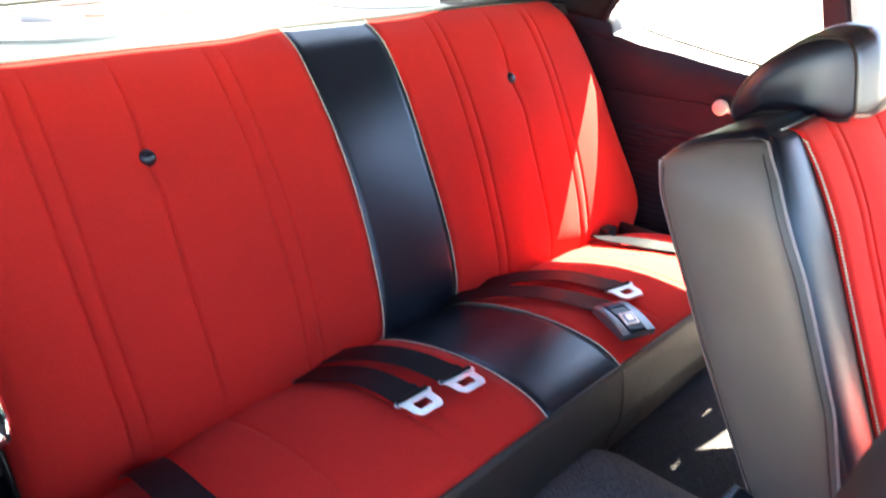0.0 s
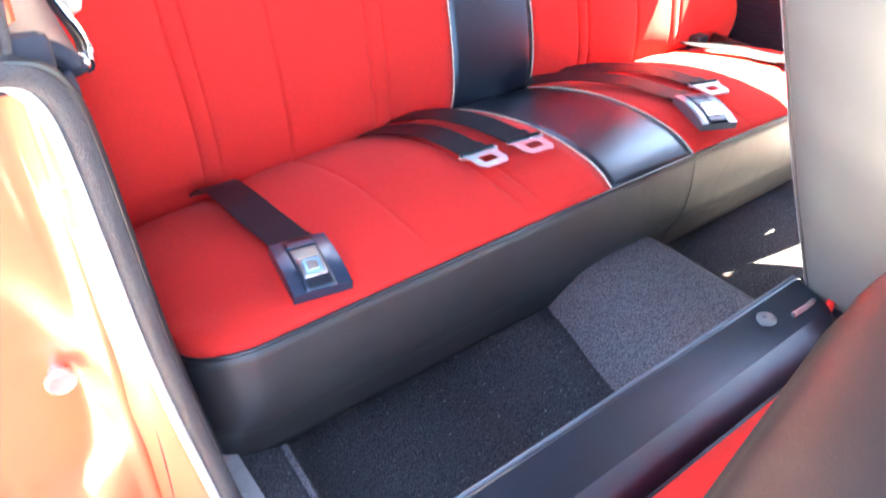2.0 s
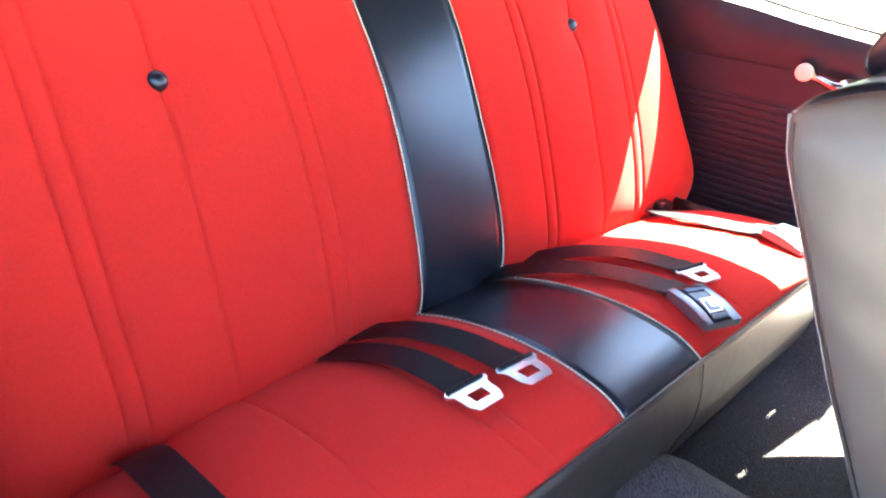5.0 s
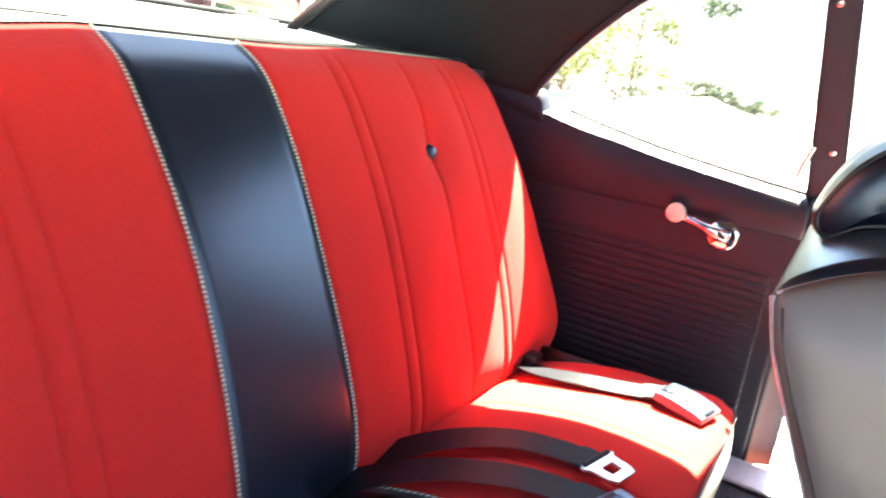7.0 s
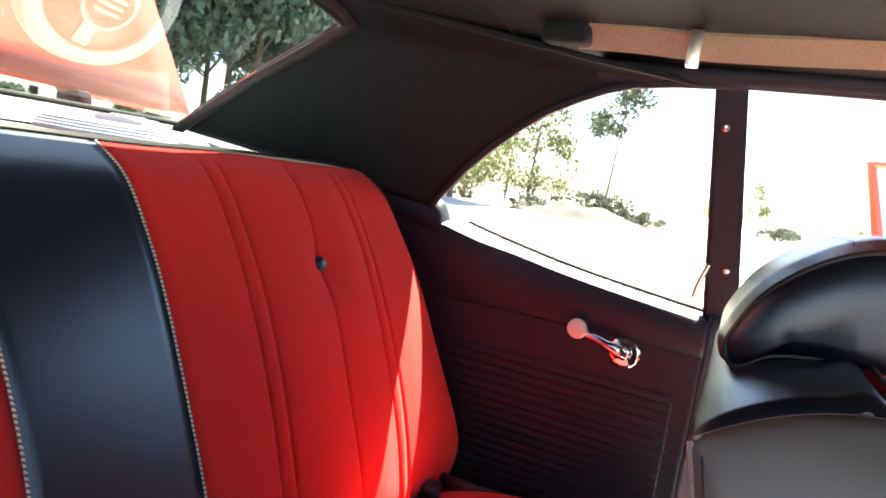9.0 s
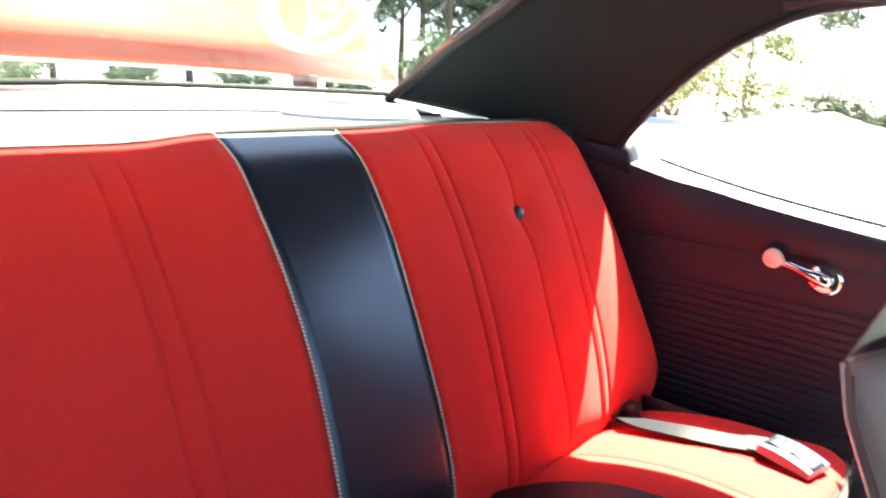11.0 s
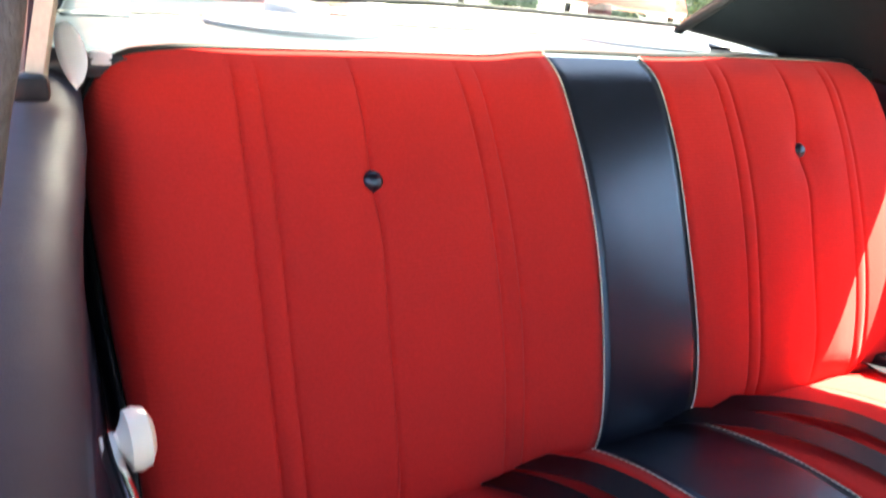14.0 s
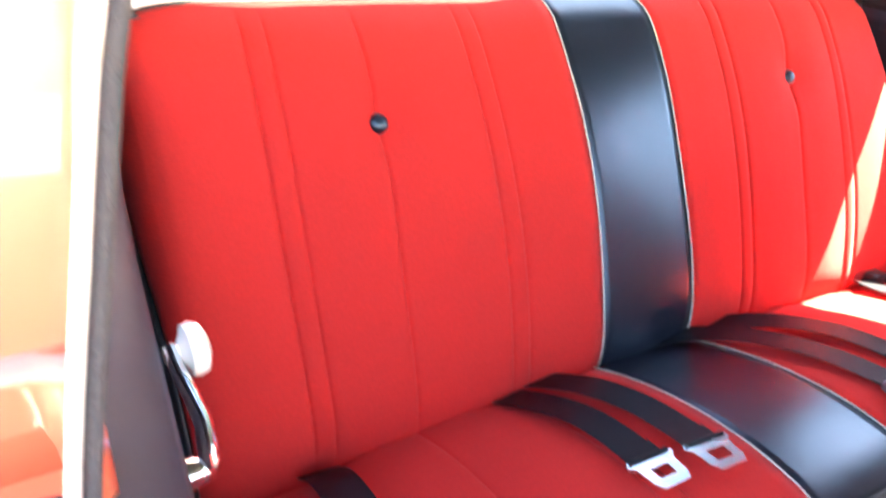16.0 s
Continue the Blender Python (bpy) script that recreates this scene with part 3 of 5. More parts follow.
body = thing("car_body", (0, 0.4, 0.3), "red-orange painted body shell of an old coupe", "car body")
part("roof", sheet(steps(-0.64, 0.60, 20), steps(-1.2, 0.57, 14), lambda x, y: Vector((x, y, 1.385 - 0.13 * x * x - 0.03 * max(0, y - 0.1)))), PAINT, body, "", thick=0.02)

for sg, name in ((1, "roof_rail_driver_side"), (-1, "roof_rail_passenger_side")):
    pts = [(0.592, 0.19, 1.272), (0.592, 0.1, 1.277), (0.592, -0.1, 1.283), (0.590, -0.4, 1.288), (0.585, -0.8, 1.27), (0.60, -1.15, 1.2)]
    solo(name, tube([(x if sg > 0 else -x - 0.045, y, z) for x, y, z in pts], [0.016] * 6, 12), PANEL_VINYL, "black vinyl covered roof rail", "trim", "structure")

GUTTER = [(-1.20, 0.690, 1.262), (-0.8, 0.684, 1.284), (-0.3, 0.681, 1.289), (0.05, 0.680, 1.289), (0.14, 0.676, 1.282), (0.24, 0.666, 1.262), (0.36, 0.652, 1.216), (0.46, 0.650, 1.150)]


def gutter_point(y, u):
    """Outer edge of the roof, u from the roof skin to the drip rail."""
    x, z = line_table(y, [(a, b) for a, b, c in GUTTER]), line_table(y, [(a, c) for a, b, c in GUTTER])
    top = 1.338 - 0.25 * max(0.0, y - 0.15) - 0.05 * max(0.0, -y - 0.8)
    return Vector((0.594 + (x - 0.594) * u, y, top + (z - top) * u ** 1.6))


part("roof_edge", sheet(steps(-1.20, 0.46, 34), steps(0, 1, 6), gutter_point), PAINT, body, "painted roof edge above the door", thick=0.006)
part("drip_rail", tube([gutter_point(y, 1) for y in steps(-1.20, 0.46, 34)], 0.004, 8), PAINT, body, "painted drip rail")

pillar_r = thing("door_pillar", (0.70, -0.03, 0.9), "black vinyl covered door pillar with two screws", "pillar")
pb = bmesh.new()
for z0, z1 in ((0.90, 1.275),):
    vs = []
    for z in (z0, z1):
        y0, y1 = line_table(z, [(0.9, -0.012), (1.012, -0.006), (1.266, 0.032)]), line_table(z, [(0.9, -0.065), (1.013, -0.055), (1.268, -0.010)])
        x = green_x(z)
        vs.append([pb.verts.new(c) for c in ((x, y0, z), (x, y1, z), (x + 0.05, y1, z), (x + 0.05, y0, z))])
    for j in range(4):
        pb.faces.new((vs[0][j], vs[0][(j + 1) % 4], vs[1][(j + 1) % 4], vs[1][j]))
    pb.faces.new(vs[0][::-1])
    pb.faces.new(vs[1])
bmesh.ops.bevel(pb, geom=pb.edges[:], offset=0.006, segments=2, affect="EDGES")
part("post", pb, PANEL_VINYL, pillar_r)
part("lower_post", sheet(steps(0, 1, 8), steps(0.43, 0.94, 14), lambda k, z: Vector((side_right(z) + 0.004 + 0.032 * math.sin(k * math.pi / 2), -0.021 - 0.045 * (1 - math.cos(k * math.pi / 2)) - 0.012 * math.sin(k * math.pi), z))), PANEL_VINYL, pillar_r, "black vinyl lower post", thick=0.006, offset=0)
for p in ((0.613, 0.008, 1.214), (0.697, -0.029, 1.015)):
    m = Matrix.Translation((green_x(p[2]) - 0.001, p[1], p[2])) @ Vector((-1, 0, -0.45)).to_track_quat("Z", "Y").to_matrix().to_4x4()
    part("screw", lathe([(0.001, 0.003), (0.004, 0.002), (0.005, 0)], m, 12), STEEL, pillar_r, "small steel screw")


solo("wall_rear", boxed((-0.88, 0.640, 0.35), (0.88, 0.655, 1.035), 0.003), DARK_PLASTIC, "dark bulkhead behind the rear seat", "bulkhead", "structure")


# ---- rear: shelf, window, lid ----
def shelf_gap(x):
    return 1.005 - 0.6 * max(0, abs(x) - 0.1) ** 2


def shelf_top(y):
    return 1.060 + 0.004 * math.sin((y - 0.56) / 0.5 * math.pi)


shelf = thing("parcel_shelf", (0, 0.8, 1.03), "white vinyl parcel shelf under the rear window", "shelf")
SX = steps(-0.68, 0.68, 28)
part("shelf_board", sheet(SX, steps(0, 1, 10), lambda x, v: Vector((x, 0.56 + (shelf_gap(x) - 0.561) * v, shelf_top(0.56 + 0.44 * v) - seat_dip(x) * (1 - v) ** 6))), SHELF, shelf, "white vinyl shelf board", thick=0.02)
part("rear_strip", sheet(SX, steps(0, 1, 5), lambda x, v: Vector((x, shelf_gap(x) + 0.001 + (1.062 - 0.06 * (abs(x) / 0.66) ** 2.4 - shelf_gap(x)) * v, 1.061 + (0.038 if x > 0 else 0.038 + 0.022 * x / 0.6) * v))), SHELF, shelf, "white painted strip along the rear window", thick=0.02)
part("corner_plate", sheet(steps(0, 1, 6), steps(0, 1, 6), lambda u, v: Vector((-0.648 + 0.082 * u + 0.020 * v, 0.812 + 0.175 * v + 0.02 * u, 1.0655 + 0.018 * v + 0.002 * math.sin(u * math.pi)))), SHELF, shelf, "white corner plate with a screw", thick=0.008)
part("screw", lathe([(0.001, 0.004), (0.005, 0.003), (0.006, 0)], Matrix.Translation((-0.575, 0.93, 1.079)), 12), STEEL, shelf, "steel screw")
part("gap_line", tube([(x, shelf_gap(x) - 0.001, shelf_top(shelf_gap(x)) + 0.0018) for x in steps(-0.66, 0.62, 40)], 0.0021, 6), RUBBER, shelf, "dark joint across the shelf")
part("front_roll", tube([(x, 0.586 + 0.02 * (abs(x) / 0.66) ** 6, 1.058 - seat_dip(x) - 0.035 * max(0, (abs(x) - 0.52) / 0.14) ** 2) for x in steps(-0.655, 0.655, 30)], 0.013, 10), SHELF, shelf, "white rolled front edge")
part("corner_flap", sheet(steps(0, 1, 4), steps(0, 1, 8), lambda u, v: Vector((-0.655 + 0.006 * v + (u - 0.4) * 0.024 * math.sin(math.pi * (0.15 + 0.85 * v)) ** 0.7, 0.515 - 0.02 * v, 1.076 - 0.052 * v + 0.004 * math.sin(u * 3)))), POD_WHITE, shelf, "pale vinyl corner flap", thick=0.003)
part("tab", boxed((-0.634, 0.560, 1.036), (-0.613, 0.572, 1.050), 0.004, 2), POD_WHITE, shelf, "small white tab")
GL_B, GL_T = (1.055, 1.105), (0.553, 1.325)


def glass_point(u, v):
    """u across from -1 to 1, v from the base to the top edge."""
    right, left = 0.600 - 0.078 * v, 0.645 - 0.055 * v
    y = GL_B[0] + (GL_T[0] - GL_B[0]) * v - (0.085 if u > 0 else 0.04) * (abs(u) ** 2.4) * (1 - v) + 0.025 * abs(u) ** 2.4 * v
    z = GL_B[1] + (0.0 if u > 0 else 0.020 * u) * (1 - v) + (GL_T[1] - GL_B[1]) * v + 0.008 * math.sin(v * math.pi) - (0.03 if u > 0 else 0.065) * abs(u) ** 2 * v - 0.004 * abs(u) ** 2 * (1 - v)
    return Vector(((right if u > 0 else left) * u, y, z))


rear_window = thing("window_1", (0, 0.8, 1.08), "sloped rear window with black rubber seal", "window", kind="structure")
pane = part("pane", sheet(steps(-1, 1, 24), steps(0, 1, 12), glass_point), TINTED_GLASS, rear_window)
rim = [glass_point(u, 0) for u in steps(-1, 1, 24)] + [glass_point(1, v) for v in steps(0.05, 0.95, 14)] + [glass_point(u, 1) for u in steps(1, -1, 24)] + [glass_point(-1, v) for v in steps(0.95, 0.0, 14)]
part("seal", tube(rim, [0.005 if k < 26 else 0.009 for k in range(len(rim))], 8), RUBBER, rear_window, "black rubber seal")

lid = thing("trunk_lid", (0, 1.15, 1.1), "red-orange painted trunk lid standing open", "trunk lid")


def lid_point(u, v):
    half = 0.72 - 0.16 * v ** 1.2
    return Vector((half * u + 0.01, 1.13 + 0.46 * v - 0.05 * abs(u) ** 2, 1.125 + 0.95 * v + 0.02 * (1 - u * u) * (1 - v)))


part("panel", sheet(steps(-1, 1, 20), steps(0, 1, 16), lid_point), PAINT, lid, thick=0.03, offset=1)


# ---- floor ----
def floor_point(x, y):
    z = line_table(x, [(-0.72, 0.435), (-0.60, 0.435), (-0.585, 0.434), (-0.56, 0.412), (-0.52, 0.370), (-0.30, 0.366), (-0.225, 0.405), (-0.195, 0.423), (0.10, 0.423), (0.13, 0.395), (0.17, 0.362), (0.55, 0.358), (0.63, 0.40), (0.68, 0.43), (0.78, 0.435)])
    return Vector((x, y, z + 0.04 * ease((y - 0.03) / 0.3)))


solo("floor", sheet(steps(-0.70, 0.80, 80), steps(-1.35, 0.66, 44), floor_point), CARPET, "black carpeted car floor", "floor", "structure", thick=0.03)


# crease in the black floor carpet, added as a tube in the grey carpet's colour
solo("carpet_fold", tube([(-0.571, 0.040, 0.423), (-0.573, 0.000, 0.424), (-0.575, -0.034, 0.425), (-0.577, -0.07, 0.427), (-0.579, -0.101, 0.428), (-0.583, -0.17, 0.431)], [0.004, 0.005, 0.005, 0.005, 0.004, 0.003], 10), MAT_CARPET, "soft fold along the edge of the floor carpet", "trim", "structure")


def tunnel_point(x, y):
    z = line_table(x, [(-0.197, 0.424), (-0.19, 0.432), (-0.17, 0.452), (-0.14, 0.476), (-0.115, 0.489), (-0.08, 0.495), (0.0, 0.496), (0.03, 0.490), (0.06, 0.470), (0.12, 0.424), (0.15, 0.388)])
    x += 0.042 * ease((y + 0.17) / 0.2) * max(0.0, (-0.05 - x) / 0.147)
    return Vector((x, y, z - 0.05 * ease((y - 0.0) / 0.08)))


solo("tunnel_carpet", sheet(steps(-0.197, 0.15, 66), steps(-0.60, 0.06, 30), tunnel_point), MAT_CARPET, "dark grey loop carpet over the center tunnel", "carpet", "structure", thick=0.012)
ground = sheet(steps(-400, 400, 40), steps(-400, 400, 40), lambda x, y: Vector((x, y, 0)))
solo("ground", ground, GROUND, "pale sunlit gravel ground", "ground", "structure")

# ---- front seats ----
def prism(profile, x0, x1, bevel=0.0, seg=3, nx=1):
    """A (y, z) outline drawn out along x, with rounded edges."""
    bm = bmesh.new()
    rows = [[bm.verts.new((x, y, z)) for y, z in profile] for x in steps(x0, x1, nx)]
    n = len(profile)
    for a, b in zip(rows, rows[1:]):
        for j in range(n):
            bm.faces.new((a[j], a[(j + 1) % n], b[(j + 1) % n], b[j]))
    ends = [bm.faces.new(rows[0][::-1]), bm.faces.new(rows[-1])]
    bmesh.ops.recalc_face_normals(bm, faces=bm.faces[:])
    if bevel:
        bmesh.ops.bevel(bm, geom=[e for f in ends for e in f.edges], offset=bevel, segments=seg, affect="EDGES", profile=0.5)
    return bm


def smooth_loop(corners, n=6):
    """A closed Catmull-Rom loop through (y, z) corners."""
    out, k = [], len(corners)
    for i in range(k):
        p = [Vector(corners[(i + d) % k]) for d in (-1, 0, 1, 2)]
        for j in range(n):
            t = j / n
            q = 0.5 * ((2 * p[1]) + (p[2] - p[0]) * t + (2 * p[0] - 5 * p[1] + 4 * p[2] - p[3]) * t * t + (3 * p[1] - p[0] - 3 * p[2] + p[3]) * t ** 3)
            out.append((q.x, q.y))
    return out


FS_L, FS_R = 0.052, 0.575
driver = thing("front_seat", (0.34, -0.4, 0.36), "red and black driver's seat with upright backrest", "seat")
back_profile = smooth_loop([(-0.226, 0.525), (-0.144, 0.690), (-0.074, 0.845), (-0.038, 0.925), (-0.038, 0.950), (-0.068, 0.974), (-0.112, 0.989), (-0.150, 0.988), (-0.205, 0.880), (-0.262, 0.740), (-0.318, 0.60), (-0.335, 0.535), (-0.29, 0.515)], 4)


def slab(profile, x0, x1, r, n=8):
    """A padded slab: the (y, z) outline drawn along x, drawn in at both ends by the radius r."""
    c = Vector((sum(p[0] for p in profile), sum(p[1] for p in profile))) / len(profile)
    k = len(profile)
    nor = []
    for i in range(k):
        d = Vector(profile[(i + 1) % k]) - Vector(profile[i - 1])
        q = Vector((d.y, -d.x)).normalized()
        nor.append(q if q.dot(Vector(profile[i]) - c) > 0 else -q)
    ends = [(x0 + r * (1 - math.cos(a)), r * (1 - math.sin(a))) for a in steps(0, math.pi / 2, n)]
    secs = ends + [(x0 + (x1 - x0) * 0.5, 0)] + [(x0 + x1 - x, i) for x, i in ends[::-1]]
    bm = bmesh.new()
    rows = [[bm.verts.new((x, profile[j][0] - nor[j].x * i, profile[j][1] - nor[j].y * i)) for j in range(k)] for x, i in secs]
    for a, b in zip(rows, rows[1:]):
        for j in range(k):
            bm.faces.new((a[j], a[(j + 1) % k], b[(j + 1) % k], b[j]))
    for row, x in ((rows[0], x0), (rows[-1], x1)):
        bm.faces.new(row)
    return bm


def shoulder(p):
    """Draws the upper ends of the backrest in, to rounded shoulders."""
    k = max(0.0, min(1.0, (p.z - 0.87) / 0.130))
    d = 0.058 * (1 - math.sqrt(1 - k * k))
    if p.x < FS_L + 0.09:
        return Vector((FS_L + 0.09 - (FS_L + 0.09 - p.x) * (0.09 - d) / 0.09, p.y, p.z))
    if p.x > FS_R - 0.09:
        return Vector((FS_R - 0.09 + (p.x - FS_R + 0.09) * (0.09 - d) / 0.09, p.y, p.z))
    return p


shell_bm = slab(back_profile, FS_L, FS_R, 0.010, 5)
for v in shell_bm.verts:
    v.co = shoulder(v.co.copy())
shell = part("backrest", shell_bm, BLACK_VINYL, driver, "black vinyl backrest shell")


REAR_LINE = [(0.0, -0.228, 0.532), (0.30, -0.150, 0.682), (0.62, -0.081, 0.832), (0.80, -0.047, 0.906), (1.0, -0.036, 0.944)]
FRONT_LINE = [(0.0, -0.336, 0.532), (0.30, -0.292, 0.700), (0.62, -0.230, 0.850), (0.85, -0.177, 0.950), (1.0, -0.152, 0.984)]


def panel_side(u, v, x, sg, lift=0.010):
    """Side of the backrest: u from the rear edge to the front one, v upwards."""
    r = Vector((line_table(v, [(k, y) for k, y, z in REAR_LINE]), line_table(v, [(k, z) for k, y, z in REAR_LINE])))
    f = Vector((line_table(v, [(k, y) for k, y, z in FRONT_LINE]), line_table(v, [(k, z) for k, y, z in FRONT_LINE])))
    p = r.lerp(f, u)
    p.y += 0.010 * math.sin(math.pi * u) ** 0.8 * ease((v - 0.72) / 0.28)
    puff = lift * (1 - abs(2 * u - 1) ** 4) ** 0.5 * (1 - abs(2 * v - 1) ** 10) ** 0.5
    wrinkle = 0.0012 * math.sin(v * 31 + u * 5) * ease(v / 0.2) * (1 - u)
    return shoulder(Vector((x + sg * (0.0015 + puff + wrinkle * (puff / lift)), p.x, p.y)))


for x, sg in ((FS_L, -1), (FS_R, 1)):
    part("side_panel", sheet(steps(0, 1, 16), steps(0, 1, 40), lambda u, v, x=x, sg=sg: panel_side(u, v, x, sg)), FRONT_VINYL, driver, "black vinyl side panel, grey with painted sky sheen", thick=0.004, offset=0)
    part("edge_piping", tube([panel_side(u, 1, x, sg) for u in steps(0.02, 0.98, 14)], 0.0020, 8), EDGE_PIPING, driver, "black edge piping, its highlights painted grey")
    for u, k in ((0, 1), (1, -1)):
        part("edge_piping", tube([panel_side(u, v, x, sg) for v in steps(0, 1, 30)], 0.0026, 8), EDGE_PIPING, driver, "black edge piping, its highlights painted grey")
        part("stitch_line", tube([panel_side(u + 0.05 * k, v, x, sg) + Vector((sg * 0.0018, 0, 0)) for v in steps(0.02, 0.95, 30)], 0.0011, 6), BLACK_PIPING, driver, "black stitched seam")



def front_face(x, v, lift):
    y, z = line_table(v, [(0, -0.335), (0.15, -0.320), (0.45, -0.262), (0.75, -0.205), (0.97, -0.158), (1, -0.150)]), line_table(v, [(0, 0.54), (0.15, 0.60), (0.45, 0.74), (0.75, 0.88), (0.97, 0.985), (1, 0.991)])
    end = min(1, (x - FS_L) / 0.065, (FS_R - x) / 0.065)
    puff = lift * math.sqrt(max(0, 1 - (1 - end) ** 2)) * math.sqrt(max(0.0, 1 - (max(0.0, v - 0.72) / 0.28) ** 2))
    return shoulder(Vector((x, y - puff, z + 0.3 * puff)))


part("bolster", sheet(steps(FS_L + 0.001, 0.125, 10), steps(0, 0.7, 16) + steps(0.73, 1, 14), lambda x, v: front_face(x, v, 0.022)), BLACK_VINYL, driver, "black vinyl bolster", thick=0.01)
part("bolster", sheet(steps(0.502, FS_R - 0.001, 10), steps(0, 0.7, 16) + steps(0.73, 1, 14), lambda x, v: front_face(x, v, 0.022)), BLACK_VINYL, driver, "black vinyl bolster", thick=0.01)
part("backrest_panel", sheet(xs_between(0.125, 0.502), steps(0, 0.7, 16) + steps(0.73, 1, 14), lambda x, v: front_face(x, v, 0.026 + 0.004 * groove(x - 0.005)[1] - 0.005 * groove(x - 0.005)[0])), RED_CLOTH, driver, "red ribbed cloth backrest panel", thick=0.01)
for x in (0.125, 0.502):
    part("piping", tube([front_face(x, v, 0.027) for v in steps(0, 1, 20)], 0.0014, 8), PIPING, driver, "white piping")
part("top_piping", tube([front_face(x, 0.995, 0.02) + Vector((0, 0.001, 0.003)) for x in steps(FS_L + 0.03, FS_R - 0.03, 24)], 0.0022, 8), BLACK_PIPING, driver, "black piping along the top edge")
m = Matrix.Translation(front_face(0.342, 0.72, 0.028)) @ Vector((0, -0.9, 0.4)).to_track_quat("Z", "Y").to_matrix().to_4x4()
part("button", lathe([(0.002, 0.011), (0.008, 0.010), (0.012, 0.006), (0.013, 0)], m, 20), BLACK_VINYL, driver, "black vinyl tufting button")
hr = smooth_loop([(-0.040, 0.972), (-0.040, 0.995), (-0.066, 1.044), (-0.114, 1.084), (-0.160, 1.099), (-0.190, 1.087), (-0.205, 1.034), (-0.203, 0.990), (-0.13, 0.990), (-0.08, 0.982), (-0.052, 0.964)], 5)
bm = bmesh.new()
rows = []
for k in range(17):
    x = 0.225 + 0.285 * k / 16
    e = abs(2 * k / 16 - 1)
    sc = max(0.74, 1 - e ** 12) ** 0.5
    rows.append([bm.verts.new((x, -0.098 + (y + 0.098) * sc, 1.0 + (z - 1.0) * sc)) for y, z in hr])
for a, b in zip(rows, rows[1:]):
    for j in range(len(hr)):
        bm.faces.new((a[j], a[(j + 1) % len(hr)], b[(j + 1) % len(hr)], b[j]))
for row, sg in ((rows[0], -1), (rows[-1], 1)):
    for sc, out in ((0.93, 0.003), (0.7, 0.008), (0.4, 0.011)):
        nxt = [bm.verts.new((v.co.x, 0, 0)) for v in row]
        end = rows[0] if sg < 0 else rows[-1]
        for v, w in zip(nxt, end):
            v.co = (w.co.x + sg * out, -0.105 + (w.co.y + 0.105) * sc, 1.015 + (w.co.z - 1.015) * sc)
        for j in range(len(row)):
            bm.faces.new((row[j], row[(j + 1) % len(row)], nxt[(j + 1) % len(row)], nxt[j]))
        row = nxt
    bm.faces.new(row)
bmesh.ops.recalc_face_normals(bm, faces=bm.faces[:])
for y in (-0.128,):
    seam = [(0.2265 + 0.282 * k / 16, y, 1.0 + 0.090 * math.sqrt(max(0.74, 1 - abs(2 * k / 16 - 1) ** 12))) for k in range(17)]
head = part("headrest", bm, BLACK_VINYL, driver, "black vinyl headrest")
part("seam", tube(seam, 0.002, 6), BLACK_PIPING, head, "sewn headrest seam")
for k in (0.0, 16.0):
    sc = 0.74 ** 0.5
    ring = [(0.225 + 0.285 * k / 16, -0.098 + (y + 0.098) * sc * 1.01, 1.0 + (z - 1.0) * sc * 1.01) for y, z in hr]
    part("gusset_piping", tube(ring + ring[:1], 0.0024, 6), BLACK_PIPING, head, "piping round the headrest gusset")
for x in (0.30, 0.40):
    part("headrest_post", tube([(x, -0.10, 0.95), (x, -0.10, 1.0)], 0.006, 10), CHROME, head, "chrome headrest post")
cush = [(-0.32, 0.44), (-0.30, 0.52), (-0.34, 0.545), (-0.55, 0.565), (-0.74, 0.575), (-0.80, 0.55), (-0.80, 0.42)]
part("cushion", prism(cush, FS_L + 0.02, FS_R - 0.02, 0.02, 3), RED_CLOTH, driver, "red cloth cushion")
part("seat_frame", boxed((FS_L + 0.03, -0.78, 0.43), (FS_R - 0.03, -0.31, 0.47), 0.01), DARK_PLASTIC, driver, "black seat frame")

passenger = thing("front_seat", (-0.27, -0.5, 0.36), "red and black passenger seat with backrest folded forward", "seat")
PS_L, PS_R = -0.555, 0.045
part("cushion", prism([(-0.308, 0.44), (-0.298, 0.512), (-0.315, 0.530), (-0.55, 0.565), (-0.74, 0.575), (-0.80, 0.55), (-0.80, 0.42)], PS_L + 0.02, PS_R - 0.02, 0.02, 3), RED_CLOTH, passenger, "red cloth cushion")
part("rear_border", prism([(-0.204, 0.43), (-0.204, 0.541), (-0.207, 0.546), (-0.214, 0.547), (-0.262, 0.533), (-0.272, 0.520), (-0.290, 0.497), (-0.302, 0.495), (-0.31, 0.485), (-0.31, 0.43)], PS_L, PS_R, 0.004, 2), BLACK_VINYL, passenger, "black vinyl rear border of the cushion", smooth=False)
# highlight along the rolled edge, painted as a blue-grey tube
part("border_edge", tube([(x, -0.2085, 0.5465) for x in steps(PS_L + 0.004, PS_R - 0.004, 12)], 0.0022, 8), material("edge_highlight_vinyl", (0.10, 0.13, 0.16), 0.3, vary=0.3), passenger, "border edge with a painted blue-grey highlight")
fold = smooth_loop([(-0.360, 0.680), (-0.345, 0.735), (-0.368, 0.780), (-0.48, 0.832), (-0.62, 0.905), (-0.78, 0.955), (-0.86, 0.945), (-0.88, 0.88), (-0.80, 0.80), (-0.58, 0.70)], 5)
bm = bmesh.new()
rows = []
